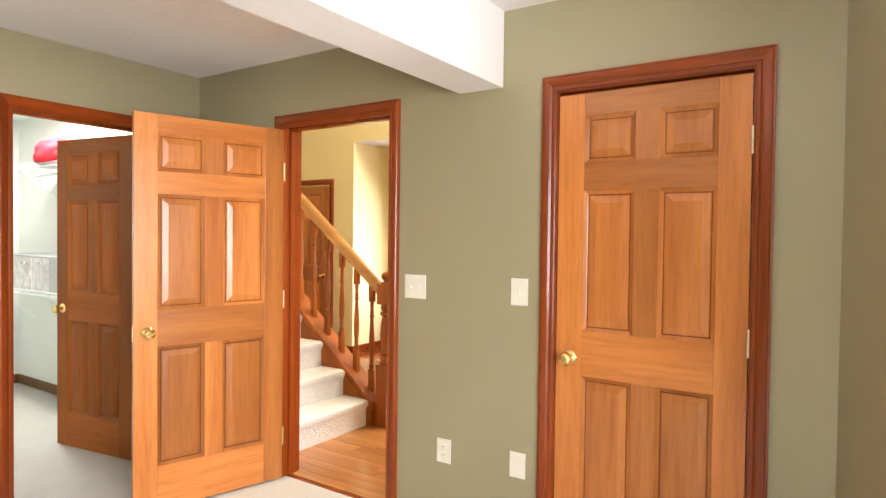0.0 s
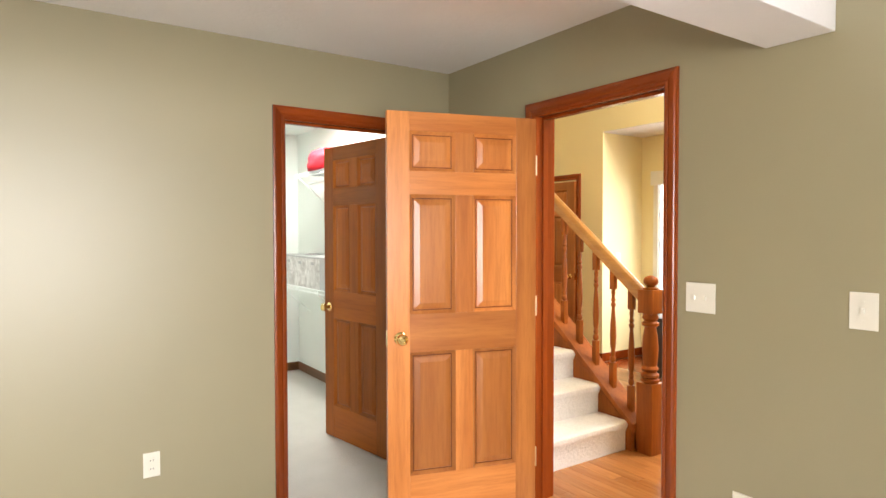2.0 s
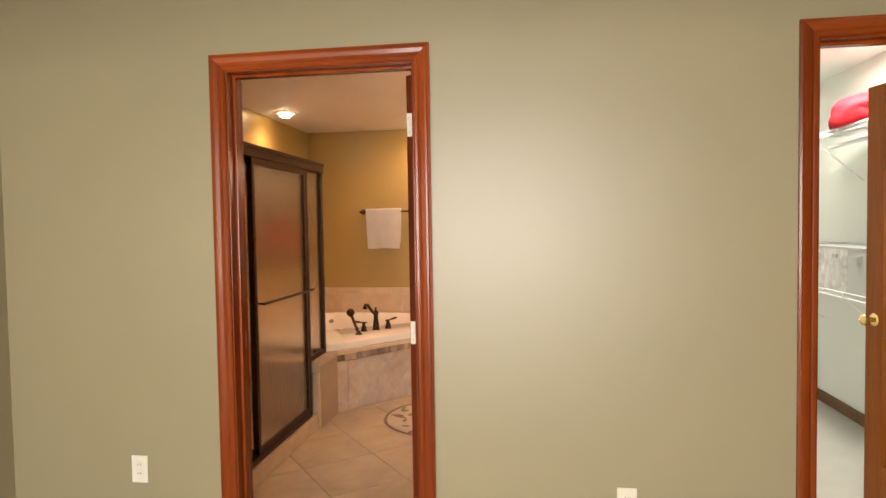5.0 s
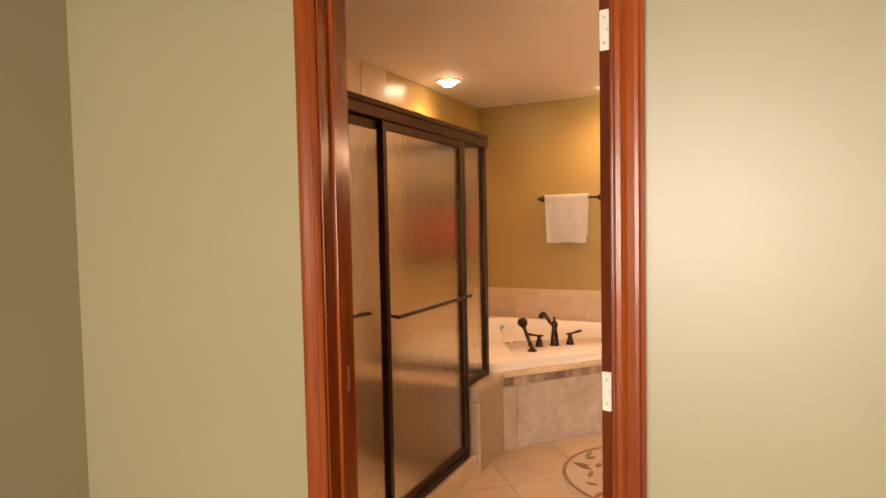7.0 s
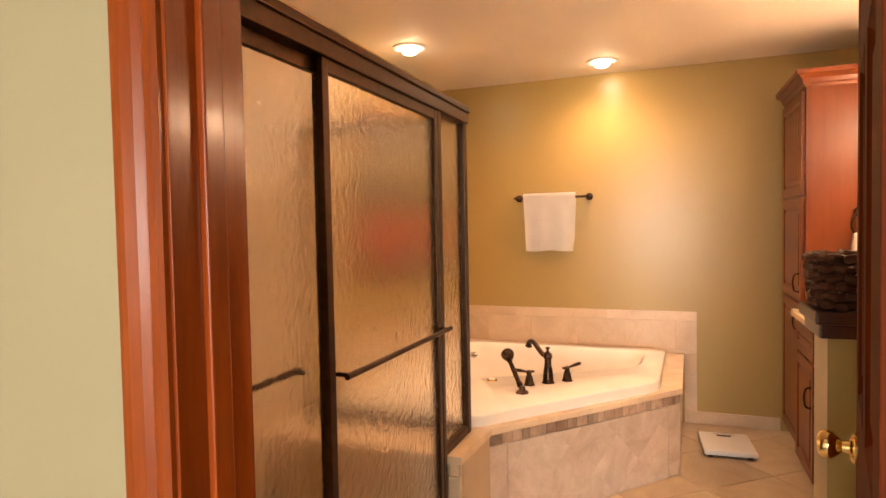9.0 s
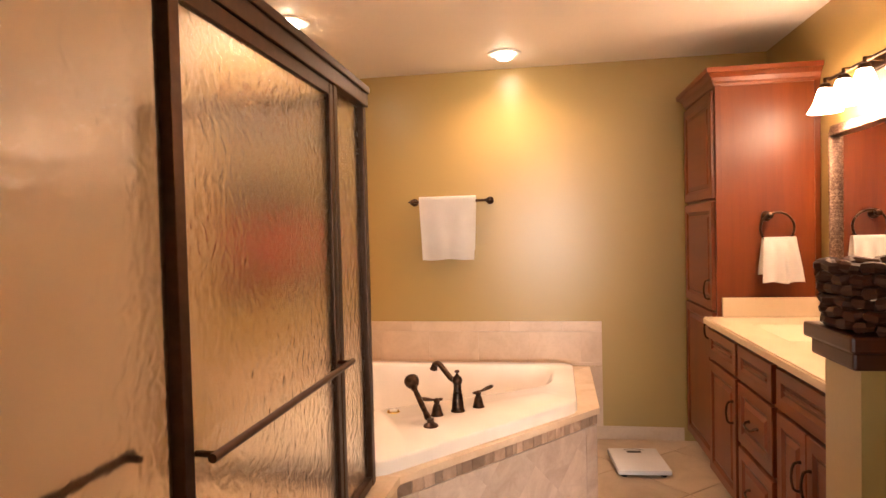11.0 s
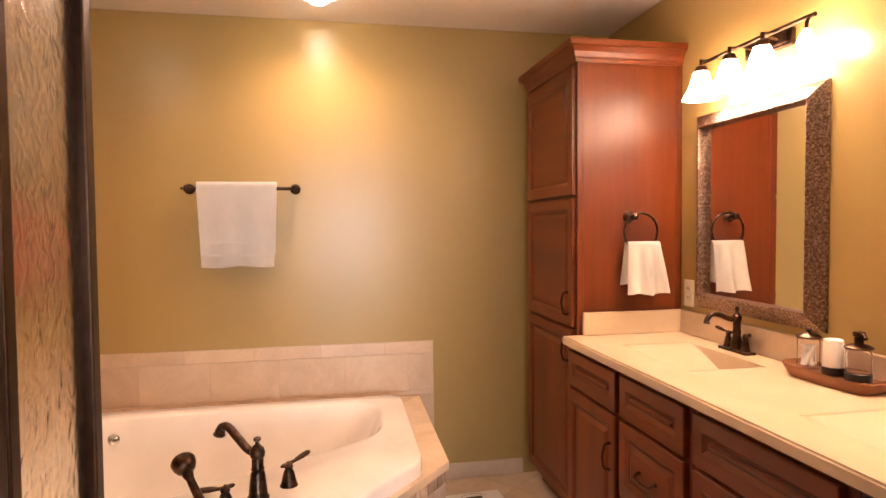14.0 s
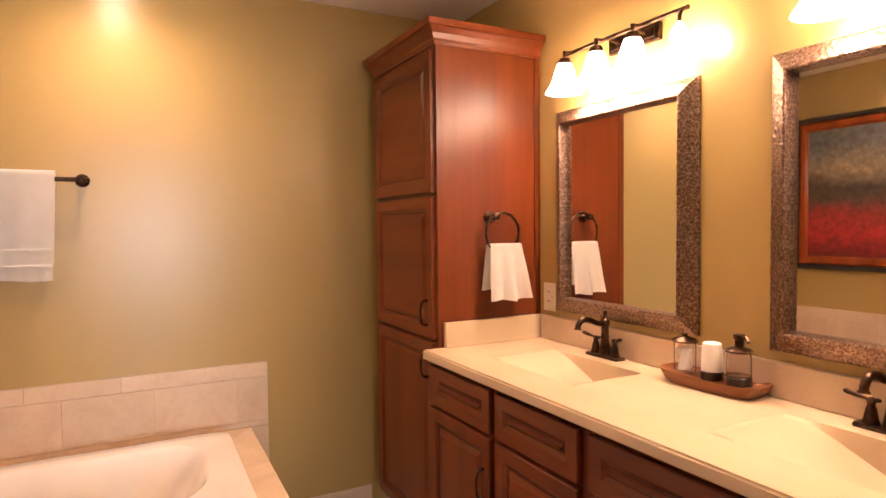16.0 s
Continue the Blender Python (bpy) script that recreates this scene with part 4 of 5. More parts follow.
for n_face, (a, b) in enumerate(FRONT):
    m, length = on_face(a, b)
    # the outward side is +y or -y of the frame, away from the tub's middle
    side = m.inverted() @ Vector((-6.2, -1.2, 0))
    out = -1 if side.y > 0 else 1
    rnd = random.Random(11 + n_face)
    if n_face in (0, 3):
        cells = [[(0.004, 0.003), (length - 0.004, 0.003), (length - 0.004, 0.385), (0.004, 0.385)]]
    else:
        cells, s = [], 0.155
        for i in range(-2, 14):
            for j in range(-2, 6):
                cx, cz = (i + (j % 2) * 0.5) * 2 * s * 0.98, j * s * 0.98
                g = s - 0.0018
                poly = [(cx - g, cz), (cx, cz - g), (cx + g, cz), (cx, cz + g)]
                poly = clip_poly(clip_poly(poly, 0.10, length - 0.09, 0), 0.003, 0.385, 1)
                if len(poly) > 2 and max(p[0] for p in poly) - min(p[0] for p in poly) > 0.015:
                    cells.append(poly)
        for x0, x1 in ((0.003, 0.097), (length - 0.087, length - 0.003)):
            cells.append([(x0, 0.003), (x1, 0.003), (x1, 0.385), (x0, 0.385)])
    for poly in cells:
        bm = B()
        flat_piece(bm, poly, 0.010, -0.012 * out, out)
        part("tile", bm, FRONT_TILE if len(cells) > 1 else DECK_TILE, deck, m=m)
    x = 0.004
    while x < length - 0.012:
        w = min(rnd.choice((0.028, 0.04, 0.055, 0.07)), length - 0.004 - x)
        bm = B()
        flat_piece(bm, [(x, 0.389), (x + w - 0.003, 0.389), (x + w - 0.003, 0.437), (x, 0.437)], 0.0115, -0.012 * out, out)
        part("mosaic_tile", bm, MOSAIC if n_face != 3 else DECK_TILE, deck, m=m)
        x += w

# tile splash round the tub
splash = thing("tub_splash", "beige travertine tile splash behind the tub", "tile splash")


def splash_run(m, length, out):
    for za, zb, w, off in ((0.472, 0.4935, 0.33, 0.1), (0.495, 0.6915, 0.33, 0.0), (0.693, 0.757, 0.33, 0.12)):
        x = 0.0 - off
        while x < length:
            x0, x1 = max(0.0004, x + 0.0005), min(length - 0.0004, x + w - 0.0005)
            if x1 - x0 > 0.01:
                bm = B()
                flat_piece(bm, [(x0, za), (x1, za), (x1, zb), (x0, zb)], 0.011, 0, out, 0.0006)
                part("tile", bm, WALL_TILE, splash, m=m)
            x += w


splash_run(Matrix.Translation((W, S + 0.012, 0)) @ Matrix.Rotation(math.pi / 2, 4, "Z"), -0.135 - S - 0.012, -1)
splash_run(Matrix.Translation((W, S, 0)), 1.64, 1)
bm = B()
box(bm, W, W + 0.011, -0.212, -0.135, 0.0, 0.468, 0.002)
part("edge_tile", bm, WALL_TILE, splash)

# tub filler, bronze
filler = thing("tub_faucet", "oil rubbed bronze tub filler with two lever handles", "faucet", pose(0.055, 0.0, 0.524) @ Matrix.Diagonal((1, 1, 0.88, 1)))
sp = Vector((-5.628, -0.90, 0))
dirx = Vector((-0.72, -0.69, 0)).normalized()
bm = B()
lathe(bm, [(0.034, 0), (0.034, 0.006), (0.029, 0.012), (0.026, 0.05), (0.022, 0.09), (0.018, 0.10), (0.021, 0.106), (0.018, 0.112), (0.018, 0.145), (0.022, 0.150), (0.024, 0.165), (0.020, 0.180), (0.012, 0.188), (0.006, 0.196), (0.006, 0.204), (0.012, 0.208), (0.011, 0.216), (0.003, 0.220)], Matrix.Translation(sp), 20)
part("body", bm, BRONZE, filler, smooth=True)
bm = B()
tube(bm, smooth_curve([sp + Vector((0, 0, 0.155)), sp + dirx * 0.05 + Vector((0, 0, 0.165)), sp + dirx * 0.10 + Vector((0, 0, 0.195)), sp + dirx * 0.145 + Vector((0, 0, 0.222)), sp + dirx * 0.18 + Vector((0, 0, 0.215)), sp + dirx * 0.195 + Vector((0, 0, 0.185))]), [0.014] * 26 + [0.015] * 10 + [0.017] * 4 + [0.021], 12)
part("spout", bm, BRONZE, filler, smooth=True)


def lever(parent, p, aim, s=1.0):
    bm = B()
    lathe(bm, [(0.029 * s, 0), (0.029 * s, 0.006 * s), (0.025 * s, 0.013 * s), (0.018 * s, 0.05 * s), (0.012 * s, 0.066 * s), (0.015 * s, 0.072 * s), (0.011 * s, 0.085 * s), (0.004 * s, 0.092 * s)], Matrix.Translation(p), 18)
    part("handle_base", bm, BRONZE, parent, smooth=True)
    bm = B()
    a = Vector(aim).normalized()
    q = p + Vector((0, 0, 0.082 * s))
    pts = [q - a * 0.03 * s, q - a * 0.02 * s, q, q + a * 0.02 * s + Vector((0, 0, 0.004 * s)), q + a * 0.05 * s + Vector((0, 0, 0.012 * s)), q + a * 0.075 * s + Vector((0, 0, 0.018 * s)), q + a * 0.085 * s + Vector((0, 0, 0.020 * s))]
    tube(bm, pts, [0.004 * s, 0.008 * s, 0.007 * s, 0.006 * s, 0.010 * s, 0.010 * s, 0.004 * s], 10)
    part("lever", bm, BRONZE, parent, smooth=True)


lever(filler, Vector((-5.555, -0.985, 0)), (0.55, -0.75, 0))
lever(filler, Vector((-5.70, -0.812, 0)), (-0.62, 0.75, 0))
spray = thing("hand_shower", "oil rubbed bronze hand shower resting on the tub rim", "hand shower", pose(-5.345, -0.985, 0.525))
bm = B()
lathe(bm, [(0.032, 0), (0.032, 0.006), (0.026, 0.012), (0.015, 0.018), (0.013, 0.034)], Matrix(), 18)
part("base", bm, BRONZE, spray, smooth=True)
lean = Vector((-0.13, -0.10, 0.125))
bm = B()
tube(bm, [lean * k + Vector((0, 0, 0.012)) for k in (0, 0.12, 0.16, 0.3, 0.5, 0.75, 0.88, 0.95, 1.02)], [0.011, 0.011, 0.016, 0.012, 0.013, 0.012, 0.011, 0.016, 0.014], 12)
part("handle", bm, BRONZE, spray, smooth=True)
bm = B()
lathe(bm, [(0.012, -0.02), (0.026, -0.012), (0.033, 0.004), (0.035, 0.018), (0.031, 0.026), (0.012, 0.028)], Matrix.Translation(lean * 1.06 + Vector((0, 0, 0.018))) @ Vector((-0.75, -0.45, 0.45)).to_track_quat("Z", "Y").to_matrix().to_4x4(), 20)
part("spray_head", bm, BRONZE, spray, smooth=True)

# ---- bathroom: shower ----
SY = -1.120
shower = thing("shower_enclosure", "dark bronze framed shower enclosure with rain glass", "shower enclosure")


def bar(b, parent=None, name="frame_rail", bevel=0.004, mat=None):
    bm = B()
    box(bm, *b, bevel)
    return part(name, bm, mat or SHOWER_BRONZE, parent or shower)


def pane(b, parent):
    bm = B()
    box(bm, *b)
    ob = part("pane", bm, RAIN, parent, "pebbled rain glass")
    ob.visible_shadow = False
    return ob


bar((-4.885, -3.097, SY - 0.035, SY + 0.030, 1.792, 1.838), name="header")
bar((-4.889, -3.097, SY - 0.040, SY + 0.036, 1.838, 1.862), name="header_cap")
bar((-4.555, -3.097, SY - 0.035, SY + 0.030, 0.10, 0.135), name="bottom_track")
bar((-3.135, -3.097, SY - 0.028, SY + 0.028, 0.135, 1.792), name="wall_jamb")
bar((-4.570, -4.540, SY - 0.025, SY + 0.025, 0.10, 1.792), name="post")
bar((-4.886, -4.850, SY - 0.020, SY + 0.020, DZ + 0.002, 1.792), name="corner_post")
bar((-4.850, -4.570, SY - 0.018, SY + 0.018, DZ + 0.002, 0.505), name="sill_rail")
pane((-4.850, -4.570, SY - 0.003, SY + 0.003, 0.505, 1.792), shower)
bar((-4.886, -4.850, S + 0.015, SY - 0.020, DZ + 0.002, 0.505), name="sill_rail")
bar((-4.886, -4.850, S + 0.015, SY - 0.020, 1.80, 1.838), name="header")
bar((-4.886, -4.850, S + 0.014, S + 0.040, 0.505, 1.80), name="wall_jamb")
pane((-4.871, -4.865, S + 0.04, SY - 0.020, 0.505, 1.80), shower)


def sliding_door(x0, x1, y, label):
    dr = bar((x0, x0 + 0.030, y - 0.011, y + 0.011, 0.137, 1.790), shower, "sliding_door")
    tagged(dr, label)
    for b in ((x1 - 0.030, x1, y - 0.011, y + 0.011, 0.137, 1.790), (x0 + 0.030, x1 - 0.030, y - 0.010, y + 0.010, 0.137, 0.170), (x0 + 0.030, x1 - 0.030, y - 0.010, y + 0.010, 1.755, 1.790)):
        bar(b, dr, "door_frame", 0.002)
    pane((x0 + 0.030, x1 - 0.030, y - 0.0025, y + 0.0025, 0.170, 1.755), dr)
    return dr


da = sliding_door(-4.536, -3.745, SY + 0.013, "sliding door of rain glass with towel bar")
db = sliding_door(-3.800, -3.140, SY - 0.016, "sliding door of rain glass")


def grab(parent, x0, x1, y, out, z):
    bm = B()
    tube(bm, [(x0, y, z), (x1, y, z)], 0.0085, 10)
    for x in (x0 + 0.02, x1 - 0.02):
        tube(bm, [(x, y, z), (x, y - out, z)], 0.006, 8)
    part("towel_bar", bm, SHOWER_BRONZE, parent, "dark bronze door bar", True)


grab(da, -4.535, -3.765, SY + 0.062, 0.042, 0.980)
grab(db, -3.72, -3.16, SY - 0.055, -0.03, 1.00)

bm = B()
box(bm, -4.600, -3.095, SY - 0.06, SY + 0.05, 0.0, 0.10, 0.004)
tagged(part("shower_curb", bm, DECK_TILE, None, "beige stone shower curb under the sliding doors"), category="curb", kind="structure")
bm = B()
box(bm, -4.598, -3.095, S, SY - 0.06, 0.0, 0.03)
tagged(part("shower_pan", bm, DECK_TILE, None, "beige stone shower floor"), category="shower floor", kind="structure")

# tiled walls of the shower
lining = thing("shower_tile", "beige travertine tiles lining the shower", "tile wall", kind="structure")


def tile_field(m, length, z0, z1, out, w=0.31):
    nz = round((z1 - z0) / w)
    nx = math.ceil(length / w)
    for j in range(nz):
        for i in range(nx):
            x0, x1 = i * w + 0.0015, min((i + 1) * w, length) - 0.0015
            za, zb = z0 + (z1 - z0) * j / nz + 0.0015, z0 + (z1 - z0) * (j + 1) / nz - 0.0015
            if x1 - x0 > 0.02:
                bm = B()
                flat_piece(bm, [(x0, za), (x1, za), (x1, zb), (x0, zb)], 0.010, 0, out)
                part("tile", bm, WALL_TILE, lining, m=m)


tile_field(Matrix.Translation((-4.848, S, 0)), 1.74, 0.03, BH - 0.002, 1)
tile_field(Matrix.Translation((-5.160, S, 0)), 0.31, 0.76, BH - 0.002, 1)
tile_field(Matrix.Translation((-3.095, S + 0.012, 0)) @ Matrix.Rotation(math.pi / 2, 4, "Z"), 0.86, 0.03, BH - 0.002, 1)
head = thing("shower_spray", "bronze shower spray arm on the tiled wall", "shower")
bm = B()
tube(bm, smooth_curve([(-3.106, -1.52, 1.98), (-3.18, -1.52, 1.99), (-3.25, -1.52, 1.95)]), 0.009, 10)
part("arm", bm, BRONZE, head, smooth=True)
bm = B()
lathe(bm, [(0.012, 0), (0.02, -0.02), (0.045, -0.05), (0.045, -0.056)], Matrix.Translation((-3.255, -1.52, 1.95)) @ Matrix.Rotation(radians(25), 4, "Y"), 18)
part("rose", bm, BRONZE, head, smooth=True)

# ---- painting above the tub ----
pic = thing("framed_painting", "framed landscape painting with a red poppy field", "painting")
PX0, PX1, PZ0, PZ1 = -6.70, -5.37, 1.03, 2.09


def picture_frame(parent, x0, x1, z0, z1, prof, y_wall, out, mats, names, sub=1, jitter=0.0):
    """Four mitred frame members; prof gives (inset from the outer edge, depth)."""
    corners = [(x0, z0, 1, 1), (x1, z0, -1, 1), (x1, z1, -1, -1), (x0, z1, 1, -1)]
    for k in range(4):
        (ax, az, aix, aiz), (bx, bz, bix, biz) = corners[k], corners[(k + 1) % 4]
        bm = B()
        rows = []
        for s in range(sub + 1):
            t = s / sub
            row = []
            for i, (v, w) in enumerate(prof):
                x = (ax + aix * v) * (1 - t) + (bx + bix * v) * t
                z = (az + aiz * v) * (1 - t) + (bz + biz * v) * t
                dw = 0.0
                if jitter and 0 < i < len(prof) - 1 and 0 < s < sub:
                    q = Vector((x * 95, z * 95, 0))
                    dw = jitter * (noise.noise(q) + 0.7 * noise.noise(q * 2.3) - 0.4 * abs(noise.noise(q * 0.6)))
                row.append(bm.verts.new((x, y_wall + out * (w + dw), z)))
            rows.append(row)
        for r0, r1 in zip(rows, rows[1:]):
            for i in range(len(prof) - 1):
                bm.faces.new((r0[i], r0[i + 1], r1[i + 1], r1[i]))
            bm.faces.new((r0[-1], r0[0], r1[0], r1[-1]))
        part(names, bm, mats, parent, smooth=jitter > 0)


picture_frame(pic, PX0, PX1, PZ0, PZ1, [(0, 0), (0, 0.03), (0.012, 0.036), (0.03, 0.034), (0.035, 0.0)], S, 1, BLACK, "outer_frame")
picture_frame(pic, PX0 + 0.034, PX1 - 0.034, PZ0 + 0.034, PZ1 - 0.034, [(0, 0), (0, 0.026), (0.015, 0.034), (0.042, 0.03), (0.060, 0.02), (0.062, 0.0)], S, 1, CASING_V, "inner_frame")


def canvas_material():
    m, nt, b = material("oil_landscape")
    tc = nt.nodes.new("ShaderNodeTexCoord")
    sep = nt.nodes.new("ShaderNodeSeparateXYZ")
    nt.links.new(tc.outputs["Generated"], sep.inputs[0])
    vec = mapped(nt, (1, 1, 1))
    n1 = noise_tex(nt, vec, 7, 6, 0.65)
    n2 = noise_tex(nt, vec, 26, 5, 0.7)
    add = nt.nodes.new("ShaderNodeMath")
    add.operation = "MULTIPLY_ADD"
    add.inputs[1].default_value = 0.22
    nt.links.new(n1, add.inputs[0])
    nt.links.new(sep.outputs["Z"], add.inputs[2])
    bands = ramp(nt, add.outputs[0], [(0.08, (0.12, 0.010, 0.012)), (0.30, (0.36, 0.020, 0.024)), (0.46, (0.27, 0.030, 0.026)), (0.56, (0.085, 0.055, 0.040)), (0.66, (0.055, 0.045, 0.034)), (0.72, (0.16, 0.13, 0.085)), (0.80, (0.27, 0.225, 0.145)), (1.0, (0.13, 0.14, 0.145))])
    dabs = ramp(nt, n2, [(0.35, (0.5, 0.5, 0.5)), (0.62, (1.25, 1.2, 1.15))])
    nt.links.new(mix(nt, 0.8, bands, dabs, "MULTIPLY"), b.inputs["Base Color"])
    b.inputs["Roughness"].default_value = 0.45
    bump(nt, b, n2, 0.3, 0.003)
    return m


bm = B()
box(bm, PX0 + 0.092, PX1 - 0.092, S + 0.004, S + 0.018, PZ0 + 0.092, PZ1 - 0.092)
part("canvas", bm, canvas_material(), pic, "grey sky over a field of red poppies")

# ---- towel bar and towel on the west wall ----
tb = thing("towel_bar", "oil rubbed bronze towel bar on the olive wall", "towel bar")
for y in (-1.335, -0.832):
    bm = B()
    lathe(bm, [(0.026, 0), (0.026, 0.006), (0.018, 0.012), (0.011, 0.022), (0.011, 0.055), (0.016, 0.062), (0.018, 0.074), (0.012, 0.084), (0.003, 0.087)], Matrix.Translation((W, y, 1.553)) @ Matrix.Rotation(radians(90), 4, "Y"), 18)
    part("mount", bm, BRONZE, tb, smooth=True)
    bm = B()
    s = -1 if y < -1 else 1
    lathe(bm, [(0.014, 0), (0.017, 0.006), (0.010, 0.014), (0.006, 0.018), (0.008, 0.024), (0.002, 0.030)], Matrix.Translation((W + 0.068, y, 1.553)) @ Matrix.Rotation(radians(-90 * s), 4, "X"), 14)
    part("finial", bm, BRONZE, tb, smooth=True)
bm = B()
tube(bm, [(W + 0.068, -1.335, 1.553), (W + 0.068, -0.832, 1.553)], 0.009, 12)
part("rod", bm, BRONZE, tb, smooth=True)


def draped(width, front, back, r, seed, fold=0.006, flare=0.0, thick=0.009, spread=0.0):
    """A towel hung over a bar along local x at z = 0; -y is the room side."""
    nx, prof = 26, []
    for i in range(19):
        prof.append((-r, -front + front * i / 18))
    for i in range(1, 8):
        a = math.pi - math.pi * i / 8
        prof.append((r * math.cos(a), r * math.sin(a)))
    for i in range(15):
        prof.append((r, -back * i / 14))
    bm, grid = B(), []
    for i, (y, z) in enumerate(prof):
        row = []
        low = max(0.0, -z)
        for k in range(nx + 1):
            u = k / nx - 0.5
            wave = fold * (low / front) * (math.sin(u * 15 + seed) + 0.7 * noise.noise(Vector((u * 7, z * 6, seed))))
            xx = u * (width - flare * low)
            row.append(bm.verts.new((xx, y + spread * low * (-1 if y < 0 else 0.3) + wave * (1 if y < 0 else 0.4), z + 0.004 * math.sin(u * 9 + seed) * (low / front))))
        grid.append(row)
    for a, b in zip(grid, grid[1:]):
        for k in range(nx):
            bm.faces.new((a[k], a[k + 1], b[k + 1], b[k]))
    bmesh.ops.solidify(bm, geom=list(bm.faces), thickness=thick)
    return bm


towel = thing("bath_towel", "white terry bath towel folded over the bronze bar", "towel", Matrix.Translation((W + 0.068, -1.103, 1.564)) @ Matrix.Rotation(math.pi / 2, 4, "Z"))
part("cloth", draped(0.372, 0.392, 0.33, 0.022, 1.3, 0.008, 0.09, 0.014), TERRY, towel, smooth=True)
bm = B()
for z in (-0.275, -0.335):
    box(bm, -0.168, 0.168, -0.0385, -0.030, z - 0.0025, z + 0.0025, 0.001)
part("band", bm, TERRY, towel, "woven towel border")

# ---- tall cabinet ----
TX0, TX1, TY = -6.692, -6.088, 0.372


def raised_front(parent, name, m, w, h, label="", handle=None, t=0.02):
    """A raised-panel cabinet front: local x across, z up, face towards -y."""
    bm = B()
    fr = 0.052
    loops = []
    for inset, y in ((0, 0.0), (0, -t + 0.003), (0.003, -t), (fr - 0.008, -t), (fr, -t + 0.005), (fr + 0.008, -t + 0.010), (fr + 0.012, -t + 0.010), (fr + 0.030, -t + 0.002), (fr + 0.032, -t + 0.0015)):
        inset = min(inset, min(w, h) / 2 - 0.004)
        loops.append([bm.verts.new((x, y, z)) for x, z in ((inset, inset), (w - inset, inset), (w - inset, h - inset), (inset, h - inset))])
    for a, b in zip(loops, loops[1:]):
        for k in range(4):
            bm.faces.new((a[k], a[(k + 1) % 4], b[(k + 1) % 4], b[k]))
    bm.faces.new(loops[-1])
    bm.faces.new(loops[0][::-1])
    ob = part(name, bm, CHERRY_V if h > w else CHERRY_X, parent, label, m=m)
    bm = B()
    g = fr + 0.010
    for b in ((g - 0.002, w - g + 0.002, g - 0.003, g + 0.002), (g - 0.002, w - g + 0.002, h - g - 0.002, h - g + 0.003), (g - 0.003, g + 0.002, g + 0.002, h - g - 0.002), (w - g - 0.002, w - g + 0.003, g + 0.002, h - g - 0.002)):
        box(bm, b[0], b[1], -t + 0.0085, -t + 0.0094, b[2], b[3])
    part("glaze_line", bm, CHERRY_DARK, ob)
    if handle:
        hx, hz, vertical = handle
        bm = B()
        L = 0.048
        pts = [(0, 0, -L), (0, -0.012, -L), (0, -0.024, -L * 0.8), (0, -0.030, 0), (0, -0.024, L * 0.8), (0, -0.012, L), (0, 0, L)]
        if not vertical:
            pts = [(z, y, -abs(x)) for x, y, z in pts]
            pts = [(x, y, -0.010 if abs(x) < L * 0.9 else 0) for x, y, z in pts]
        tube(bm, [Vector((hx, -t, hz)) + Vector(p) for p in smooth_curve(pts, 4)], [0.0065] * 3 + [0.0045] * 19 + [0.0065] * 3, 8)
        part("handle", bm, BRONZE, ob, "bronze bow pull", True)
    return ob


tower = thing("linen_cabinet", "tall cherry stained linen cabinet with crown moulding", "cabinet")
bm = B()
box(bm, TX0, TX1, TY, N - 0.002, 0.10, 2.055, 0.003)
part("carcass", bm, CHERRY_V, tower)
bm = B()
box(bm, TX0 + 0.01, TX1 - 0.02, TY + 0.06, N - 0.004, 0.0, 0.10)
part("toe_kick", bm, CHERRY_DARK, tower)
TWD = TX1 - TX0
for za, zb, hnd in ((0.115, 0.905, (TWD - 0.075, 0.70, True)), (0.920, 1.475, (TWD - 0.075, 0.10, True)), (1.490, 2.035, None)):
    raised_front(tower, "cabinet_door", Matrix.Translation((TX0 + 0.022, TY, za)), TWD - 0.032, zb - za, handle=hnd)
bm = B()
box(bm, TX1 - 0.001, TX1 + 0.006, TY + 0.0, TY + 0.028, 0.10, 2.055, 0.0015)
box(bm, TX1 - 0.001, TX1 + 0.006, N - 0.030, N - 0.003, 0.10, 2.055, 0.0015)
part("corner_bead", bm, CHERRY_V, tower)
# crown: moulding profile swept round the front and side
CROWN = [(0.0, 0.0), (0.006, 0.0), (0.008, 0.012), (0.014, 0.020), (0.020, 0.040), (0.036, 0.058), (0.046, 0.062), (0.048, 0.086), (0.0, 0.086)]
bm = B()
rows = []
for x, y, ox, oy in ((TX0, N - 0.003, -1, 0), (TX0, TY, -1, -1), (TX1, TY, 1, -1), (TX1, N - 0.003, 1, 0)):
    rows.append([bm.verts.new((x + ox * v, y + oy * v, 2.053 + w)) for v, w in CROWN])
for a, b in zip(rows, rows[1:]):
    for i in range(len(CROWN) - 1):
        bm.faces.new((a[i], a[i + 1], b[i + 1], b[i]))
box(bm, TX0, TX1, TY, N - 0.003, 2.120, 2.138)
part("crown", bm, CHERRY_X, tower)

# ---- vanity ----
CT, CF, FY, VX1 = 0.888, 0.303, 0.345, -4.125
units = (("sink_cabinet", -6.084, -5.630, "door", "cherry vanity unit with door below false drawer"),
         ("drawer_cabinet", -5.627, -5.192, "drawers", "cherry vanity unit with three drawers"),
         ("sink_cabinet", -5.189, -4.650, "doors", "cherry vanity unit under the second sink"),
         ("drawer_cabinet", -4.647, VX1, "drawers", "cherry vanity unit with three drawers"))
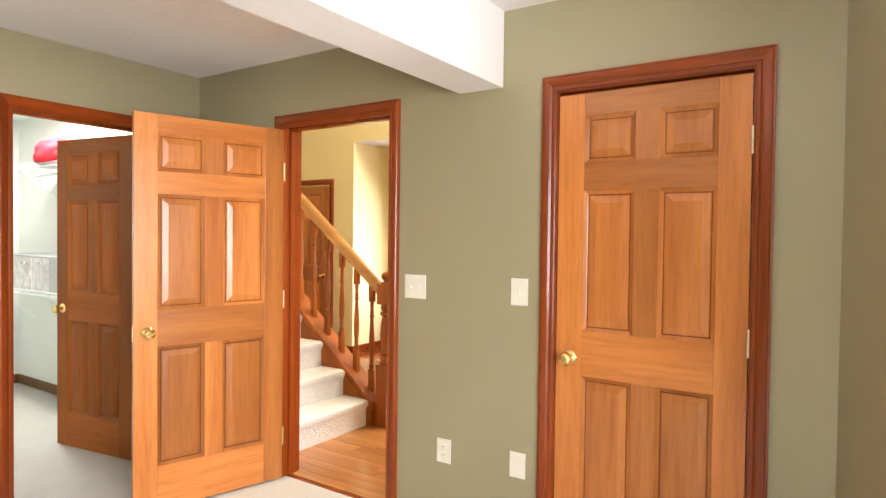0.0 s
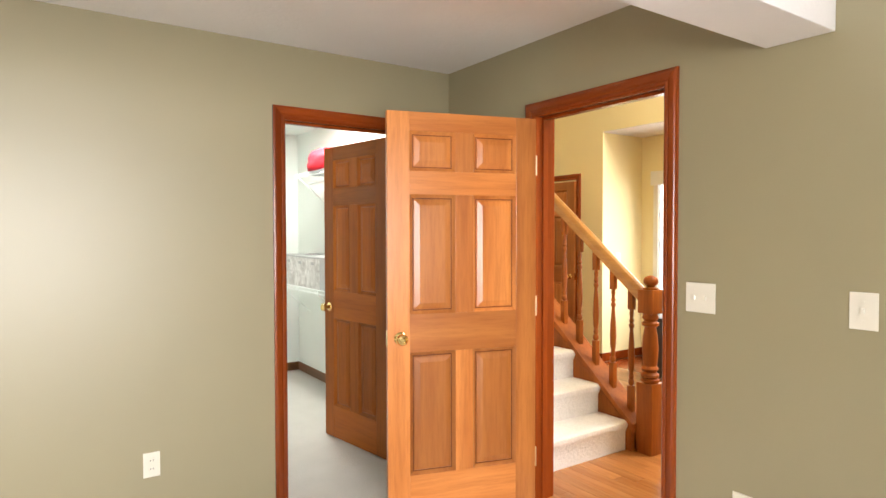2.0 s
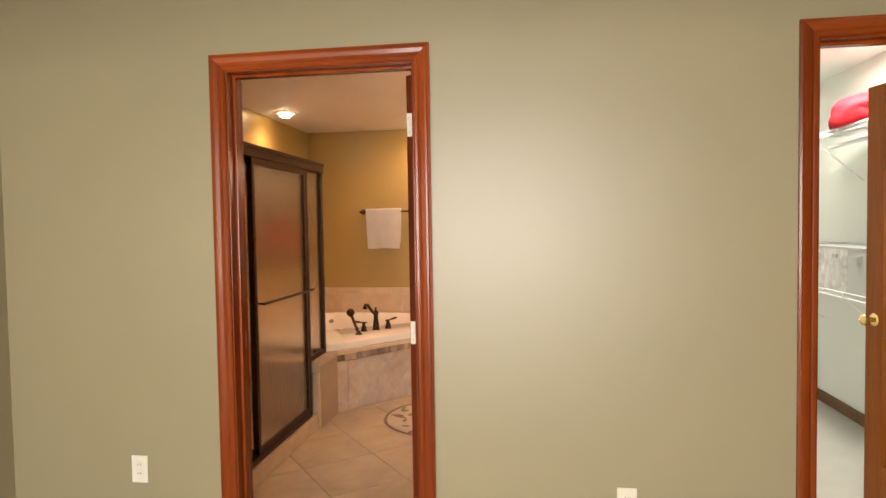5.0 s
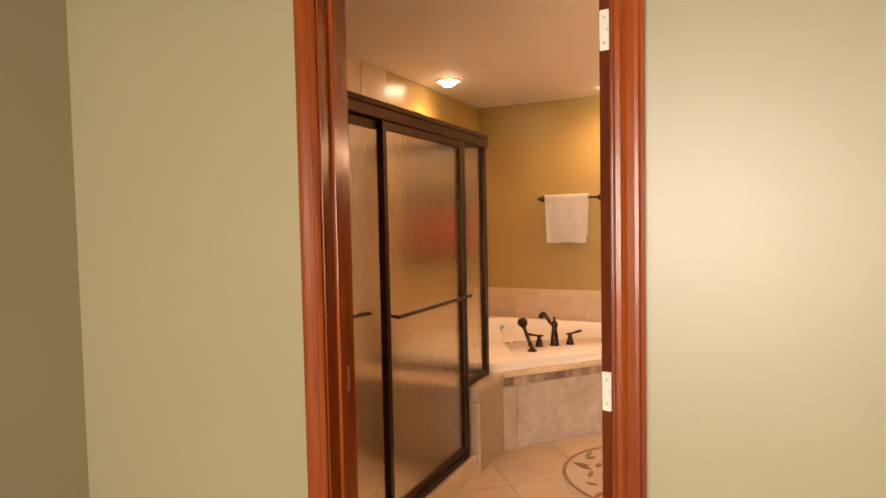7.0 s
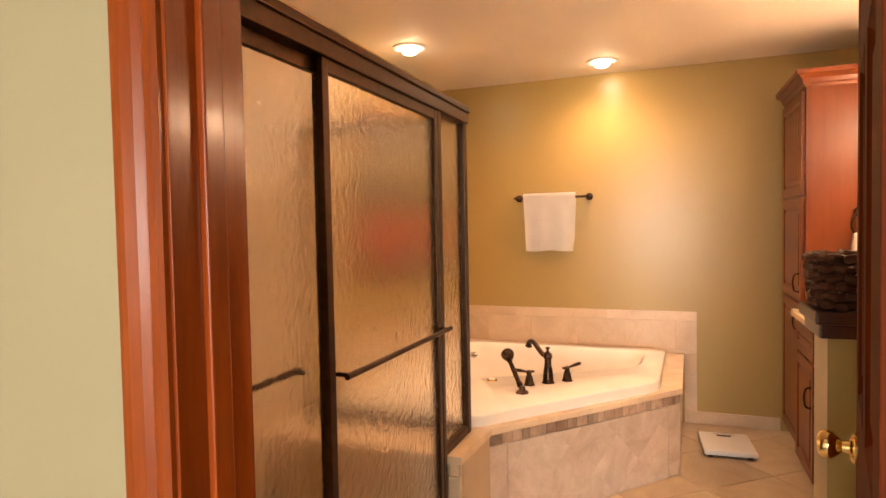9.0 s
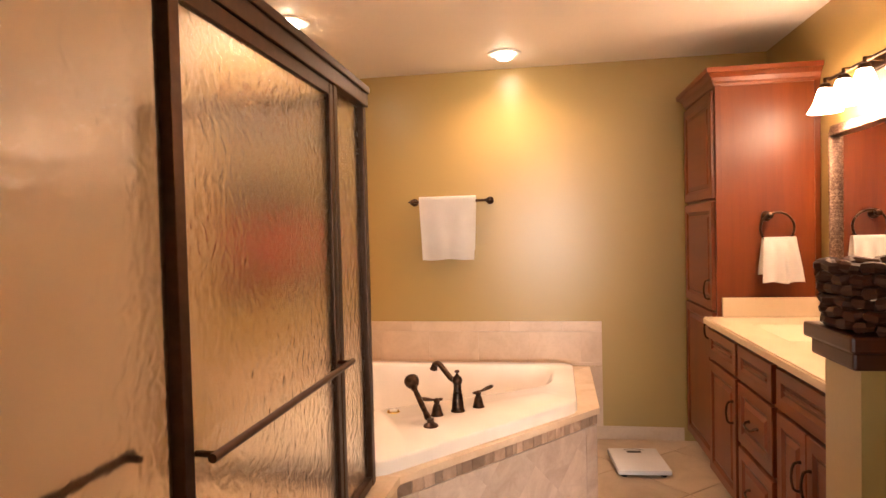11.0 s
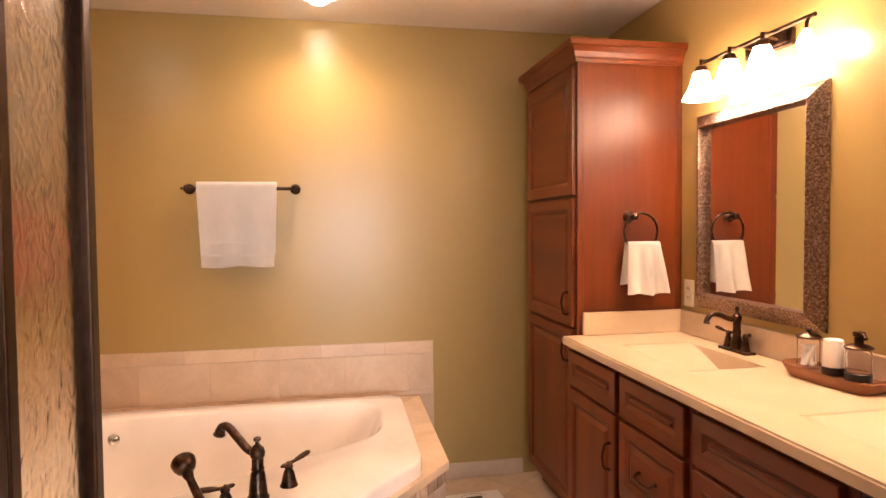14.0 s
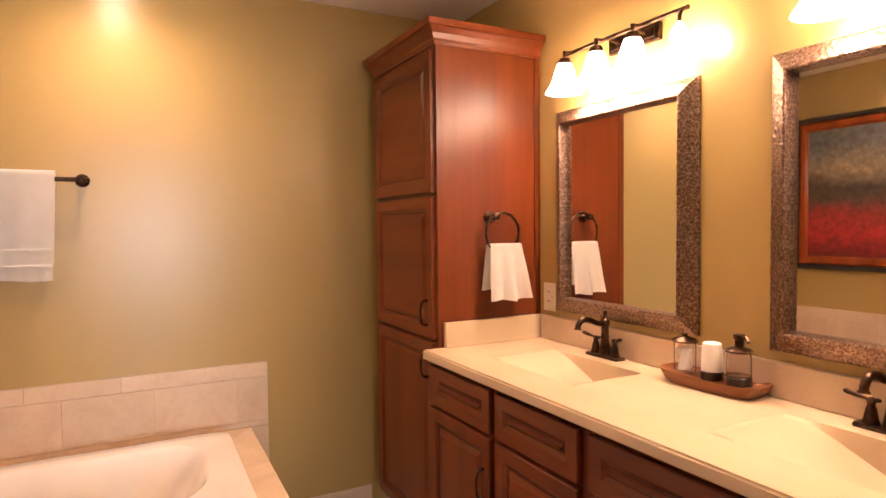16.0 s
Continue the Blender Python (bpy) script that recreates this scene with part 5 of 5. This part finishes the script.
for name, xa, xb, kind, label in units:
    u = thing(name, label, "cabinet", group="vanity units")
    bm = B()
    box(bm, xa, xb, FY, N - 0.002, 0.10, CT - 0.17)
    box(bm, xa, xb, FY, FY + 0.02, CT - 0.17, CT - 0.032)
    part("carcass", bm, CHERRY_V, u)
    bm = B()
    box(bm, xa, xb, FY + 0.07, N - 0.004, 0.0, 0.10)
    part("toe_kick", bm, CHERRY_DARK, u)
    w = xb - xa - (0.030 if kind == "door" else 0.042)
    x = xa + 0.012
    raised_front(u, "drawer_front", Matrix.Translation((x, FY, 0.685)), w, 0.146)
    if kind == "door":
        raised_front(u, "cabinet_door", Matrix.Translation((x, FY, 0.115)), w, 0.555, handle=(w - 0.035, 0.40, True))
    elif kind == "doors":
        raised_front(u, "cabinet_door", Matrix.Translation((x, FY, 0.115)), w / 2 - 0.002, 0.555, handle=(w / 2 - 0.04, 0.40, True))
        raised_front(u, "cabinet_door", Matrix.Translation((x + w / 2 + 0.002, FY, 0.115)), w / 2 - 0.002, 0.555, handle=(0.035, 0.40, True))
    else:
        raised_front(u, "drawer_front", Matrix.Translation((x, FY, 0.410)), w, 0.260, handle=(w / 2, 0.13, False))
        raised_front(u, "drawer_front", Matrix.Translation((x, FY, 0.115)), w, 0.275, handle=(w / 2, 0.14, False))

top = thing("countertop", "cream solid surface double vanity top with integrated sinks", "countertop")
SINKS = [(-5.845, -5.395), (-4.935, -4.485)]
SY0, SY1 = 0.455, 0.738
bm = B()
box(bm, TX1 + 0.008, VX1, CF, SY0, CT - 0.032, CT)
box(bm, TX1 + 0.008, VX1, SY1, N - 0.003, CT - 0.032, CT)
xs = [TX1 + 0.008] + [v for s in SINKS for v in s] + [VX1]
for xa, xb in zip(xs[::2], xs[1::2]):
    box(bm, xa, xb, SY0, SY1, CT - 0.032, CT)
bmesh.ops.remove_doubles(bm, verts=bm.verts, dist=1e-5)
edge = [e for e in bm.edges if all(abs(v.co.y - CF) < 1e-5 and abs(v.co.z - CT) < 1e-5 for v in e.verts)]
bmesh.ops.bevel(bm, geom=edge, offset=0.006, segments=3, affect="EDGES")
part("slab", bm, COUNTER, top)
for xa, xb in SINKS:
    bm = B()
    xm, ym = (xa + xb) / 2, (SY0 + SY1) / 2
    hw, hd = (xb - xa) / 2, (SY1 - SY0) / 2
    nx = 14
    floor_z = lambda u: -0.118 * (1 - math.cos(min(1.0, u / 0.86) * math.pi)) / 2 if u < 0.86 else -0.118
    front, back = [], []
    for k in range(nx + 1):
        u = k / nx
        x, z = xa + 0.004 + (xb - xa - 0.008) * u, CT - 0.002 + floor_z(u)
        front.append([bm.verts.new((x, SY0, CT)), bm.verts.new((x, SY0 + 0.004, z + 0.012 * u)), bm.verts.new((x, SY0 + 0.03, z))])
        back.append([bm.verts.new((x, SY1 - 0.03, z)), bm.verts.new((x, SY1 - 0.006, z + 0.012 * u)), bm.verts.new((x, SY1, CT))])
    cols = [f + b for f, b in zip(front, back)]
    for a, b in zip(cols, cols[1:]):
        for k in range(5):
            bm.faces.new((a[k], a[k + 1], b[k + 1], b[k]))
    bm.faces.new(cols[-1])
    box(bm, xa - 0.001, xa + 0.006, SY0, SY1, CT - 0.03, CT - 0.0015)
    box(bm, xb - 0.004, xb + 0.001, SY0, SY1, CT - 0.15, CT - 0.0015)
    xm += 0.16
    part("basin", bm, COUNTER, top, "cream sloping integrated basin", True)
    bm = B()
    lathe(bm, [(0.024, 0), (0.024, 0.003), (0.016, 0.005), (0.002, 0.004)], Matrix.Translation((xm, ym, CT - 0.117)), 18)
    part("drain", bm, BRONZE, top, smooth=True)
bm = B()
box(bm, TX1 + 0.030, VX1, N - 0.022, N - 0.002, CT, CT + 0.098, 0.003)
part("backsplash", bm, WALL_TILE, top, "mottled beige stone backsplash")
bm = B()
box(bm, TX1 + 0.008, TX1 + 0.028, CF + 0.09, N - 0.002, CT, CT + 0.098, 0.003)
part("side_splash", bm, COUNTER, top)


def basin_faucet(x):
    f = thing("sink_faucet", "oil rubbed bronze sink faucet with two lever handles", "faucet", pose(x, 0.803, CT) @ Matrix.Diagonal((0.9, 0.9, 0.95, 1)), "vanity faucets")
    bm = B()
    box(bm, -0.085, 0.085, -0.026, 0.026, 0, 0.012, 0.005)
    part("base_plate", bm, BRONZE, f, smooth=True)
    bm = B()
    lathe(bm, [(0.026, 0.010), (0.024, 0.02), (0.019, 0.05), (0.015, 0.07), (0.018, 0.076), (0.015, 0.084), (0.015, 0.12), (0.019, 0.126), (0.018, 0.142), (0.008, 0.150), (0.006, 0.158), (0.010, 0.164), (0.008, 0.174), (0.002, 0.178)], Matrix(), 18)
    part("body", bm, BRONZE, f, smooth=True)
    bm = B()
    curve = smooth_curve([(0, 0, 0.125), (0, -0.04, 0.132), (0, -0.08, 0.148), (0, -0.115, 0.150), (0, -0.135, 0.132), (0, -0.138, 0.115)], 6)
    tube(bm, curve, [0.0105] * (len(curve) - 3) + [0.012, 0.014, 0.015], 12)
    part("spout", bm, BRONZE, f, smooth=True)
    for s in (-1, 1):
        lever(f, Vector((s * 0.052, 0, 0.010)), (s, -0.35, 0), 0.72)
    return f


basin_faucet(-5.632)
basin_faucet(-4.722)

# ---- mirrors ----
MZ0, MZ1 = 1.014, 1.808
MIRROR_PROFILE = [(0, 0), (0, 0.010), (0.004, 0.014)] + [(0.004 + 0.0035 * k, 0.014 + 0.0022 * k) for k in range(1, 13)] + [(0.051, 0.043), (0.056, 0.041), (0.059, 0.030), (0.061, 0.0)]
for xa, xb in ((-5.962, -5.283), (-5.050, -4.371)):
    mir = thing("wall_mirror", "rectangular mirror in a hammered antique bronze frame", "mirror", group="vanity mirrors")
    picture_frame(mir, xa, xb, MZ0, MZ1, MIRROR_PROFILE, N - 0.001, -1, FRAME_BRONZE, "frame", 260, 0.0021)
    bm = B()
    box(bm, xa + 0.058, xb - 0.058, N - 0.012, N - 0.006, MZ0 + 0.058, MZ1 - 0.058)
    part("mirror_glass", bm, MIRROR, mir, "clear silvered glass")

# ---- vanity lights ----
for x0 in (-5.545, -4.610):
    fx = thing("vanity_light", "bronze bar light with lit frosted bell shades", "wall light", Matrix.Translation((x0, N, 1.985)), "vanity lights")
    bm = B()
    box(bm, -0.115, 0.115, -0.020, -0.001, -0.030, 0.030, 0.006)
    box(bm, -0.100, 0.100, -0.028, -0.020, -0.018, 0.018, 0.004)
    part("back_plate", bm, BRONZE, fx)
    bm = B()
    tube(bm, [(-0.275, -0.075, 0.012), (0.275, -0.075, 0.012)], 0.0075, 10)
    for x in (-0.06, 0.06):
        tube(bm, [(x, -0.02, 0.0), (x, -0.075, 0.012)], 0.006, 8)
    part("bar", bm, BRONZE, fx, smooth=True)
    for k in range(4):
        x = -0.252 + 0.168 * k
        if k == 3 and x0 < -5:
            # the last socket of this bar carries a bare bulb
            bm = B()
            tube(bm, [(x, -0.075, 0.012), (x, -0.085, -0.008), (x, -0.085, -0.03)], 0.006, 8)
            part("socket", bm, BRONZE, fx, smooth=True)
            bm = B()
            lathe(bm, [(0.008, -0.028), (0.012, -0.036), (0.022, -0.052), (0.027, -0.070), (0.022, -0.088), (0.010, -0.098), (0.002, -0.100)], Matrix.Translation((x, -0.085, 0)), 18)
            part("bulb", bm, BULB, fx, "bare lit bulb", True)
            continue
        bm = B()
        lathe(bm, [(0.007, 0.014), (0.007, -0.008), (0.020, -0.014), (0.026, -0.030), (0.026, -0.040)], Matrix.Translation((x, -0.105, 0.0)), 16)
        tube(bm, [(x, -0.075, 0.012), (x, -0.105, 0.010)], 0.006, 8)
        part("holder", bm, BRONZE, fx, smooth=True)
        bm = B()
        lathe(bm, [(0.024, -0.030), (0.030, -0.044), (0.036, -0.062), (0.042, -0.085), (0.052, -0.110), (0.066, -0.130), (0.070, -0.138), (0.067, -0.138), (0.050, -0.112), (0.039, -0.085), (0.033, -0.062), (0.027, -0.046), (0.021, -0.034)], Matrix.Translation((x, -0.105, 0.0)), 24, False)
        part("shade", bm, SHADE_GLASS, fx, "frosted glass bell shade, lit", True)
        lamp("vanity_bulb", "POINT", (x0 + x, N - 0.105, 1.985 - 0.085), (0, 0, 0), 3.5, WARM, 0.022)

# ---- recessed ceiling lamps ----
for x, y in ((-5.675, -1.70), (-6.455, -0.70)):
    c = thing("recessed_light", "lit recessed ceiling light with white trim ring", "ceiling light", Matrix.Translation((x, y, BH)), "recessed lamps")
    bm = B()
    lathe(bm, [(0.100, 0.0), (0.098, -0.006), (0.085, -0.010), (0.066, -0.006), (0.048, -0.001)], Matrix(), 32, False)
    part("trim_ring", bm, WHITE_PLASTIC, c, smooth=True)
    bm = B()
    lathe(bm, [(0.040, -0.002), (0.046, -0.014), (0.045, -0.026), (0.034, -0.035), (0.018, -0.040), (0.002, -0.041)], Matrix(), 28, False)
    part("lens", bm, CAN_GLOW, c, "glowing lamp lens", True)
    lamp("recessed_bulb", "SPOT", (x, y, BH - 0.06), (x, y, 0), 36, WARM, 0.05, spot=165, blend=0.9)

# ---- towel ring and hand towel on the cabinet side ----
ring_ob = thing("towel_ring", "oil rubbed bronze towel ring on the cabinet side", "towel ring", Matrix.Translation((TX1, 0.610, 1.394)))
bm = B()
lathe(bm, [(0.026, 0), (0.026, 0.006), (0.017, 0.012), (0.010, 0.02), (0.010, 0.042), (0.016, 0.048), (0.014, 0.060), (0.004, 0.066)], Matrix.Rotation(radians(90), 4, "Y"), 18)
part("mount", bm, BRONZE, ring_ob, smooth=True)
bm = B()
tube(bm, [(0.046, 0.035 + 0.078 * math.sin(6.28318 * k / 40), -0.062 + 0.078 * math.cos(6.28318 * k / 40)) for k in range(40)], 0.006, 10, True)
part("ring", bm, BRONZE, ring_ob, smooth=True)
ht = thing("hand_towel", "white hand towel hanging from the bronze ring", "towel", Matrix.Translation((TX1 + 0.046, 0.652, 1.271)) @ Matrix.Rotation(math.pi / 2, 4, "Z"))
part("cloth", draped(0.150, 0.205, 0.170, 0.018, 4.1, 0.016, -0.18, 0.013, 0.16), TERRY, ht, smooth=True)
plate("wall_outlet", Matrix.Translation((-6.020, N - 0.0005, 1.062)), 0.072, 0.116, OUTLET, "ivory outlet between cabinet and mirror", "outlet")

# ---- things on the vanity ----
tray = thing("vanity_tray", "brown carved wooden tray on the vanity top", "tray", pose(-5.172, 0.783, CT, 0, 0, 3))
bm = B()
loops = []
for f, z in ((0.80, 0.0), (0.90, 0.012), (1.0, 0.032), (0.985, 0.036), (0.93, 0.028), (0.80, 0.025)):
    pts = []
    for k in range(40):
        a = 6.28318 * k / 40
        cx, sx = math.cos(a), math.sin(a)
        pts.append((0.158 * f * math.copysign(abs(cx) ** 0.45, cx), 0.062 * f * math.copysign(abs(sx) ** 0.45, sx), z + (0.006 * abs(cx) ** 3 if z > 0.015 else 0)))
    loops.append(pts)
skin(bm, loops, True, True)
part("dish", bm, TRAY_WOOD, tray, smooth=True)


def on_tray(dx, dy):
    return tray.matrix_basis @ Matrix.Translation((dx, dy, 0.0255))


jar = thing("cotton_jar", "glass jar with bronze lid holding cotton swabs", "jar", on_tray(-0.098, 0.005))
bm = B()
lathe(bm, [(0.028, 0), (0.032, 0.004), (0.032, 0.085), (0.028, 0.092), (0.026, 0.092), (0.0295, 0.083), (0.0295, 0.008), (0.006, 0.006)], Matrix(), 24)
g = part("body", bm, GLASS, jar, "clear glass", True)
g.visible_shadow = False
bm = B()
lathe(bm, [(0.036, 0.093), (0.037, 0.097), (0.030, 0.104), (0.012, 0.108), (0.006, 0.113), (0.010, 0.119), (0.003, 0.126)], Matrix(), 22)
part("lid", bm, BRONZE, jar, "bronze domed lid", True)
rnd = random.Random(5)
bm = B()
for k in range(26):
    a, r = rnd.random() * 6.28, 0.022 * math.sqrt(rnd.random())
    b2, r2 = rnd.random() * 6.28, 0.022 * math.sqrt(rnd.random())
    tube(bm, [(r * math.cos(a), r * math.sin(a), 0.010), (r2 * math.cos(b2), r2 * math.sin(b2), 0.070)], [0.0024, 0.0024], 6)
part("cotton_swabs", bm, TERRY, jar)
cups = thing("paper_cups", "stack of white paper cups in a black holder", "cup", on_tray(-0.004, 0.0))
bm = B()
lathe(bm, [(0.029, 0), (0.030, 0.004), (0.031, 0.024), (0.027, 0.026)], Matrix(), 22)
part("holder", bm, BLACK, cups, smooth=True)
bm = B()
lathe(bm, [(0.029, 0.024), (0.029, 0.05), (0.0285, 0.053), (0.0275, 0.088), (0.025, 0.104), (0.021, 0.106), (0.004, 0.106)], Matrix(), 22)
part("cup", bm, TERRY, cups, smooth=True)
soap = thing("soap_dispenser", "glass soap dispenser with bronze pump", "soap dispenser", on_tray(0.082, -0.005))
bm = B()
lathe(bm, [(0.028, 0), (0.032, 0.003), (0.032, 0.082), (0.026, 0.094), (0.024, 0.094), (0.0295, 0.080), (0.0295, 0.030), (0.004, 0.030)], Matrix(), 24)
g = part("bottle", bm, GLASS, soap, "clear glass", True)
g.visible_shadow = False
bm = B()
lathe(bm, [(0.0335, 0.0005), (0.0338, 0.026), (0.032, 0.028)], Matrix(), 24, False)
part("base_band", bm, BLACK, soap)
bm = B()
lathe(bm, [(0.036, 0.094), (0.037, 0.099), (0.026, 0.106), (0.012, 0.110), (0.012, 0.128), (0.016, 0.130), (0.016, 0.142), (0.004, 0.144)], Matrix(), 20)
tube(bm, [(0, 0, 0.137), (0.03, -0.015, 0.137), (0.038, -0.019, 0.128)], 0.0055, 8)
part("pump", bm, BRONZE, soap, "bronze pump top", True)

# ---- pony wall and basket ----
bm = B()
box(bm, -4.120, -3.985, 0.041, N, 0, 1.094)
structure("wall_pony", bm, OLIVE, "olive painted half wall at the end of the vanity", "half wall")
bm = B()
box(bm, -4.150, -3.955, 0.012, N, 1.126, 1.156, 0.006)
box(bm, -4.136, -3.969, 0.022, N, 1.094, 1.126, 0.005)
structure("trim_pony_cap", bm, CHERRY_DARK, "dark stained wood cap on the half wall", "cap")
bk = thing("wicker_basket", "dark brown woven wicker basket holding rolled towels", "basket", pose(-4.045, 0.235, 1.157))
n, rowsn = 44, 6
for j in range(rowsn):
    bm = B()
    z = 0.012 + j * 0.0205
    pts = []
    for k in range(n * 2):
        a = 6.28318 * k / (n * 2)
        wob = 0.007 * (1 if (k + 2 * j) % 4 < 2 else -1)
        rx, ry = 0.112 + 0.012 * j / rowsn + wob, 0.205 + 0.012 * j / rowsn + wob
        c, s = math.cos(a), math.sin(a)
        pts.append((rx * math.copysign(abs(c) ** 0.7, c), ry * math.copysign(abs(s) ** 0.7, s), z + 0.003 * math.sin(k * 1.3 + j)))
    tube(bm, pts, 0.0105, 7, True)
    part("strand", bm, WICKER, bk, smooth=True)
bm = B()
prism(bm, [(0.10 * math.cos(6.28318 * k / 24), 0.19 * math.sin(6.28318 * k / 24)) for k in range(24)], 0.002, 0.02)
part("bottom", bm, WICKER, bk)
lumpy("rolled_towel", (-4.03, 0.26, 1.178), (0.085, 0.15, 0.085), TERRY, "white towel piled in the wicker basket", "towel", 2.0)

# ---- floor things ----
sc = thing("bathroom_scale", "white flat bathroom scale on the tile floor", "scale", pose(-6.355, 0.012, 0, 0, 0, 4))
bm = B()
box(bm, -0.172, 0.172, -0.142, 0.142, 0.014, 0.042, 0.010)
part("platform", bm, WHITE_PLASTIC, sc, smooth=True)
bm = B()
box(bm, -0.122, -0.092, -0.040, 0.040, 0.0405, 0.0432, 0.0008)
part("dial_window", bm, BLACK, sc)
bm = B()
tube(bm, [(-0.118 - 0.034 * math.cos(a), 0.060 * math.sin(a), 0.0420) for a in [-1.35 + 2.7 * k / 14 for k in range(15)]], 0.0022, 6)
part("dial_rim", bm, GREY_CLOTH, sc)
for x in (-0.14, 0.14):
    for y in (-0.105, 0.105):
        bm = B()
        lathe(bm, [(0.016, 0), (0.016, 0.015)], Matrix.Translation((x, y, 0)), 12)
        part("foot", bm, BLACK, sc)

rug = thing("bath_rug", "round cream bath rug with brown floral pattern", "rug", pose(-4.895, -0.235, 0))
bm = B()
lathe(bm, [(0.43, 0), (0.435, 0.005), (0.43, 0.010), (0.41, 0.011), (0.004, 0.011)], Matrix(), 64)
part("mat", bm, RUG, rug, smooth=True)
bm = B()
lathe(bm, [(0.425, 0.0105), (0.425, 0.0128), (0.405, 0.0128), (0.405, 0.0105)], Matrix(), 64, False)
part("border", bm, RUG_BROWN, rug)
rnd = random.Random(21)
for k in range(54):
    a, r = rnd.random() * 6.28, 0.39 * math.sqrt(rnd.random())
    ln, wd2, th = 0.028 + 0.03 * rnd.random(), 0.011 + 0.008 * rnd.random(), rnd.random() * 6.28
    bm = B()
    pts = [(ln * u, wd2 * math.sin(math.pi * (u + 1) / 2) ** 0.8 * s) for u, s in [(-1 + i / 4, 1) for i in range(9)] + [(1 - i / 4, -1) for i in range(1, 8)]]
    prism(bm, pts, 0.0105, 0.0135)
    part("leaf_motif", bm, rnd.choice((RUG_BROWN, RUG_BROWN, RUG_GREEN)), rug, m=pose(r * math.cos(a), r * math.sin(a), 0, 0, 0, math.degrees(th)))

# ---- floor pieces ----
TS = 0.44
tile_bm = B()
g = TS / 2 - 0.002
vs = [tile_bm.verts.new(p) for p in ((-g, -g, -0.003), (g, -g, -0.003), (g, g, -0.003), (-g, g, -0.003))]
e = g - 0.002
vt = [tile_bm.verts.new(p) for p in ((-e, -e, 0.0), (e, -e, 0.0), (e, e, 0.0), (-e, e, 0.0))]
tile_bm.faces.new(vt)
for k in range(4):
    tile_bm.faces.new((vs[k], vs[(k + 1) % 4], vt[(k + 1) % 4], vt[k]))
tile_me = mesh_of("tile", tile_bm, FLOOR_TILE)
rot = Matrix.Rotation(radians(40), 4, "Z")
for i in range(-10, 11):
    for j in range(-10, 11):
        p = Matrix.Translation((-3.885, -0.60, 0)) @ rot @ Vector((i * TS, j * TS, 0))
        if not (W - 0.4 < p.x < -2.8 and S - 0.4 < p.y < N + 0.4):
            continue
        local = Matrix.Translation((p.x, p.y, 0.0)) @ rot
        quad = [tuple((local @ Vector(q))[:2]) for q in ((-g, -g, 0), (g, -g, 0), (g, g, 0), (-g, g, 0))]
        cut = clip_poly(clip_poly(quad, W + 0.001, -3.097, 0), S + 0.001, N - 0.001, 1)
        if len(cut) < 3:
            continue
        whole = all(min(math.dist(a, b) for b in cut) < 1e-6 for a in quad)
        if whole:
            t = new("tile", tile_me)
            t.matrix_basis = local
        else:
            bm = B()
            prism(bm, cut, -0.003, 0.0)
            t = new("tile", mesh_of("tile", bm, FLOOR_TILE))
        t.parent = bath_floor

rnd = random.Random(9)
plank_me = {}
for row in range(34):
    y = 2.57 + row * 0.084
    x = -4.3 - rnd.random() * 0.55
    while x < 0.94:
        ln = round(min(rnd.choice((0.6, 0.8, 1.0)), 0.95 - x), 3)
        if x < -4.3:
            ln, x = round(x + ln + 4.3, 3), -4.3
        if ln < 0.03:
            x += abs(ln) + 0.01
            continue
        if ln not in plank_me:
            pb = B()
            box(pb, 0.0008, ln - 0.0008, 0.0008, 0.0832, -0.005, 0.0, 0.0007)
            plank_me[ln] = mesh_of("plank", pb, PLANK)
        t = new("plank", plank_me[ln])
        t.parent = hall_floor
        t.matrix_basis = Matrix.Translation((x, y, 0.0))
        x += ln
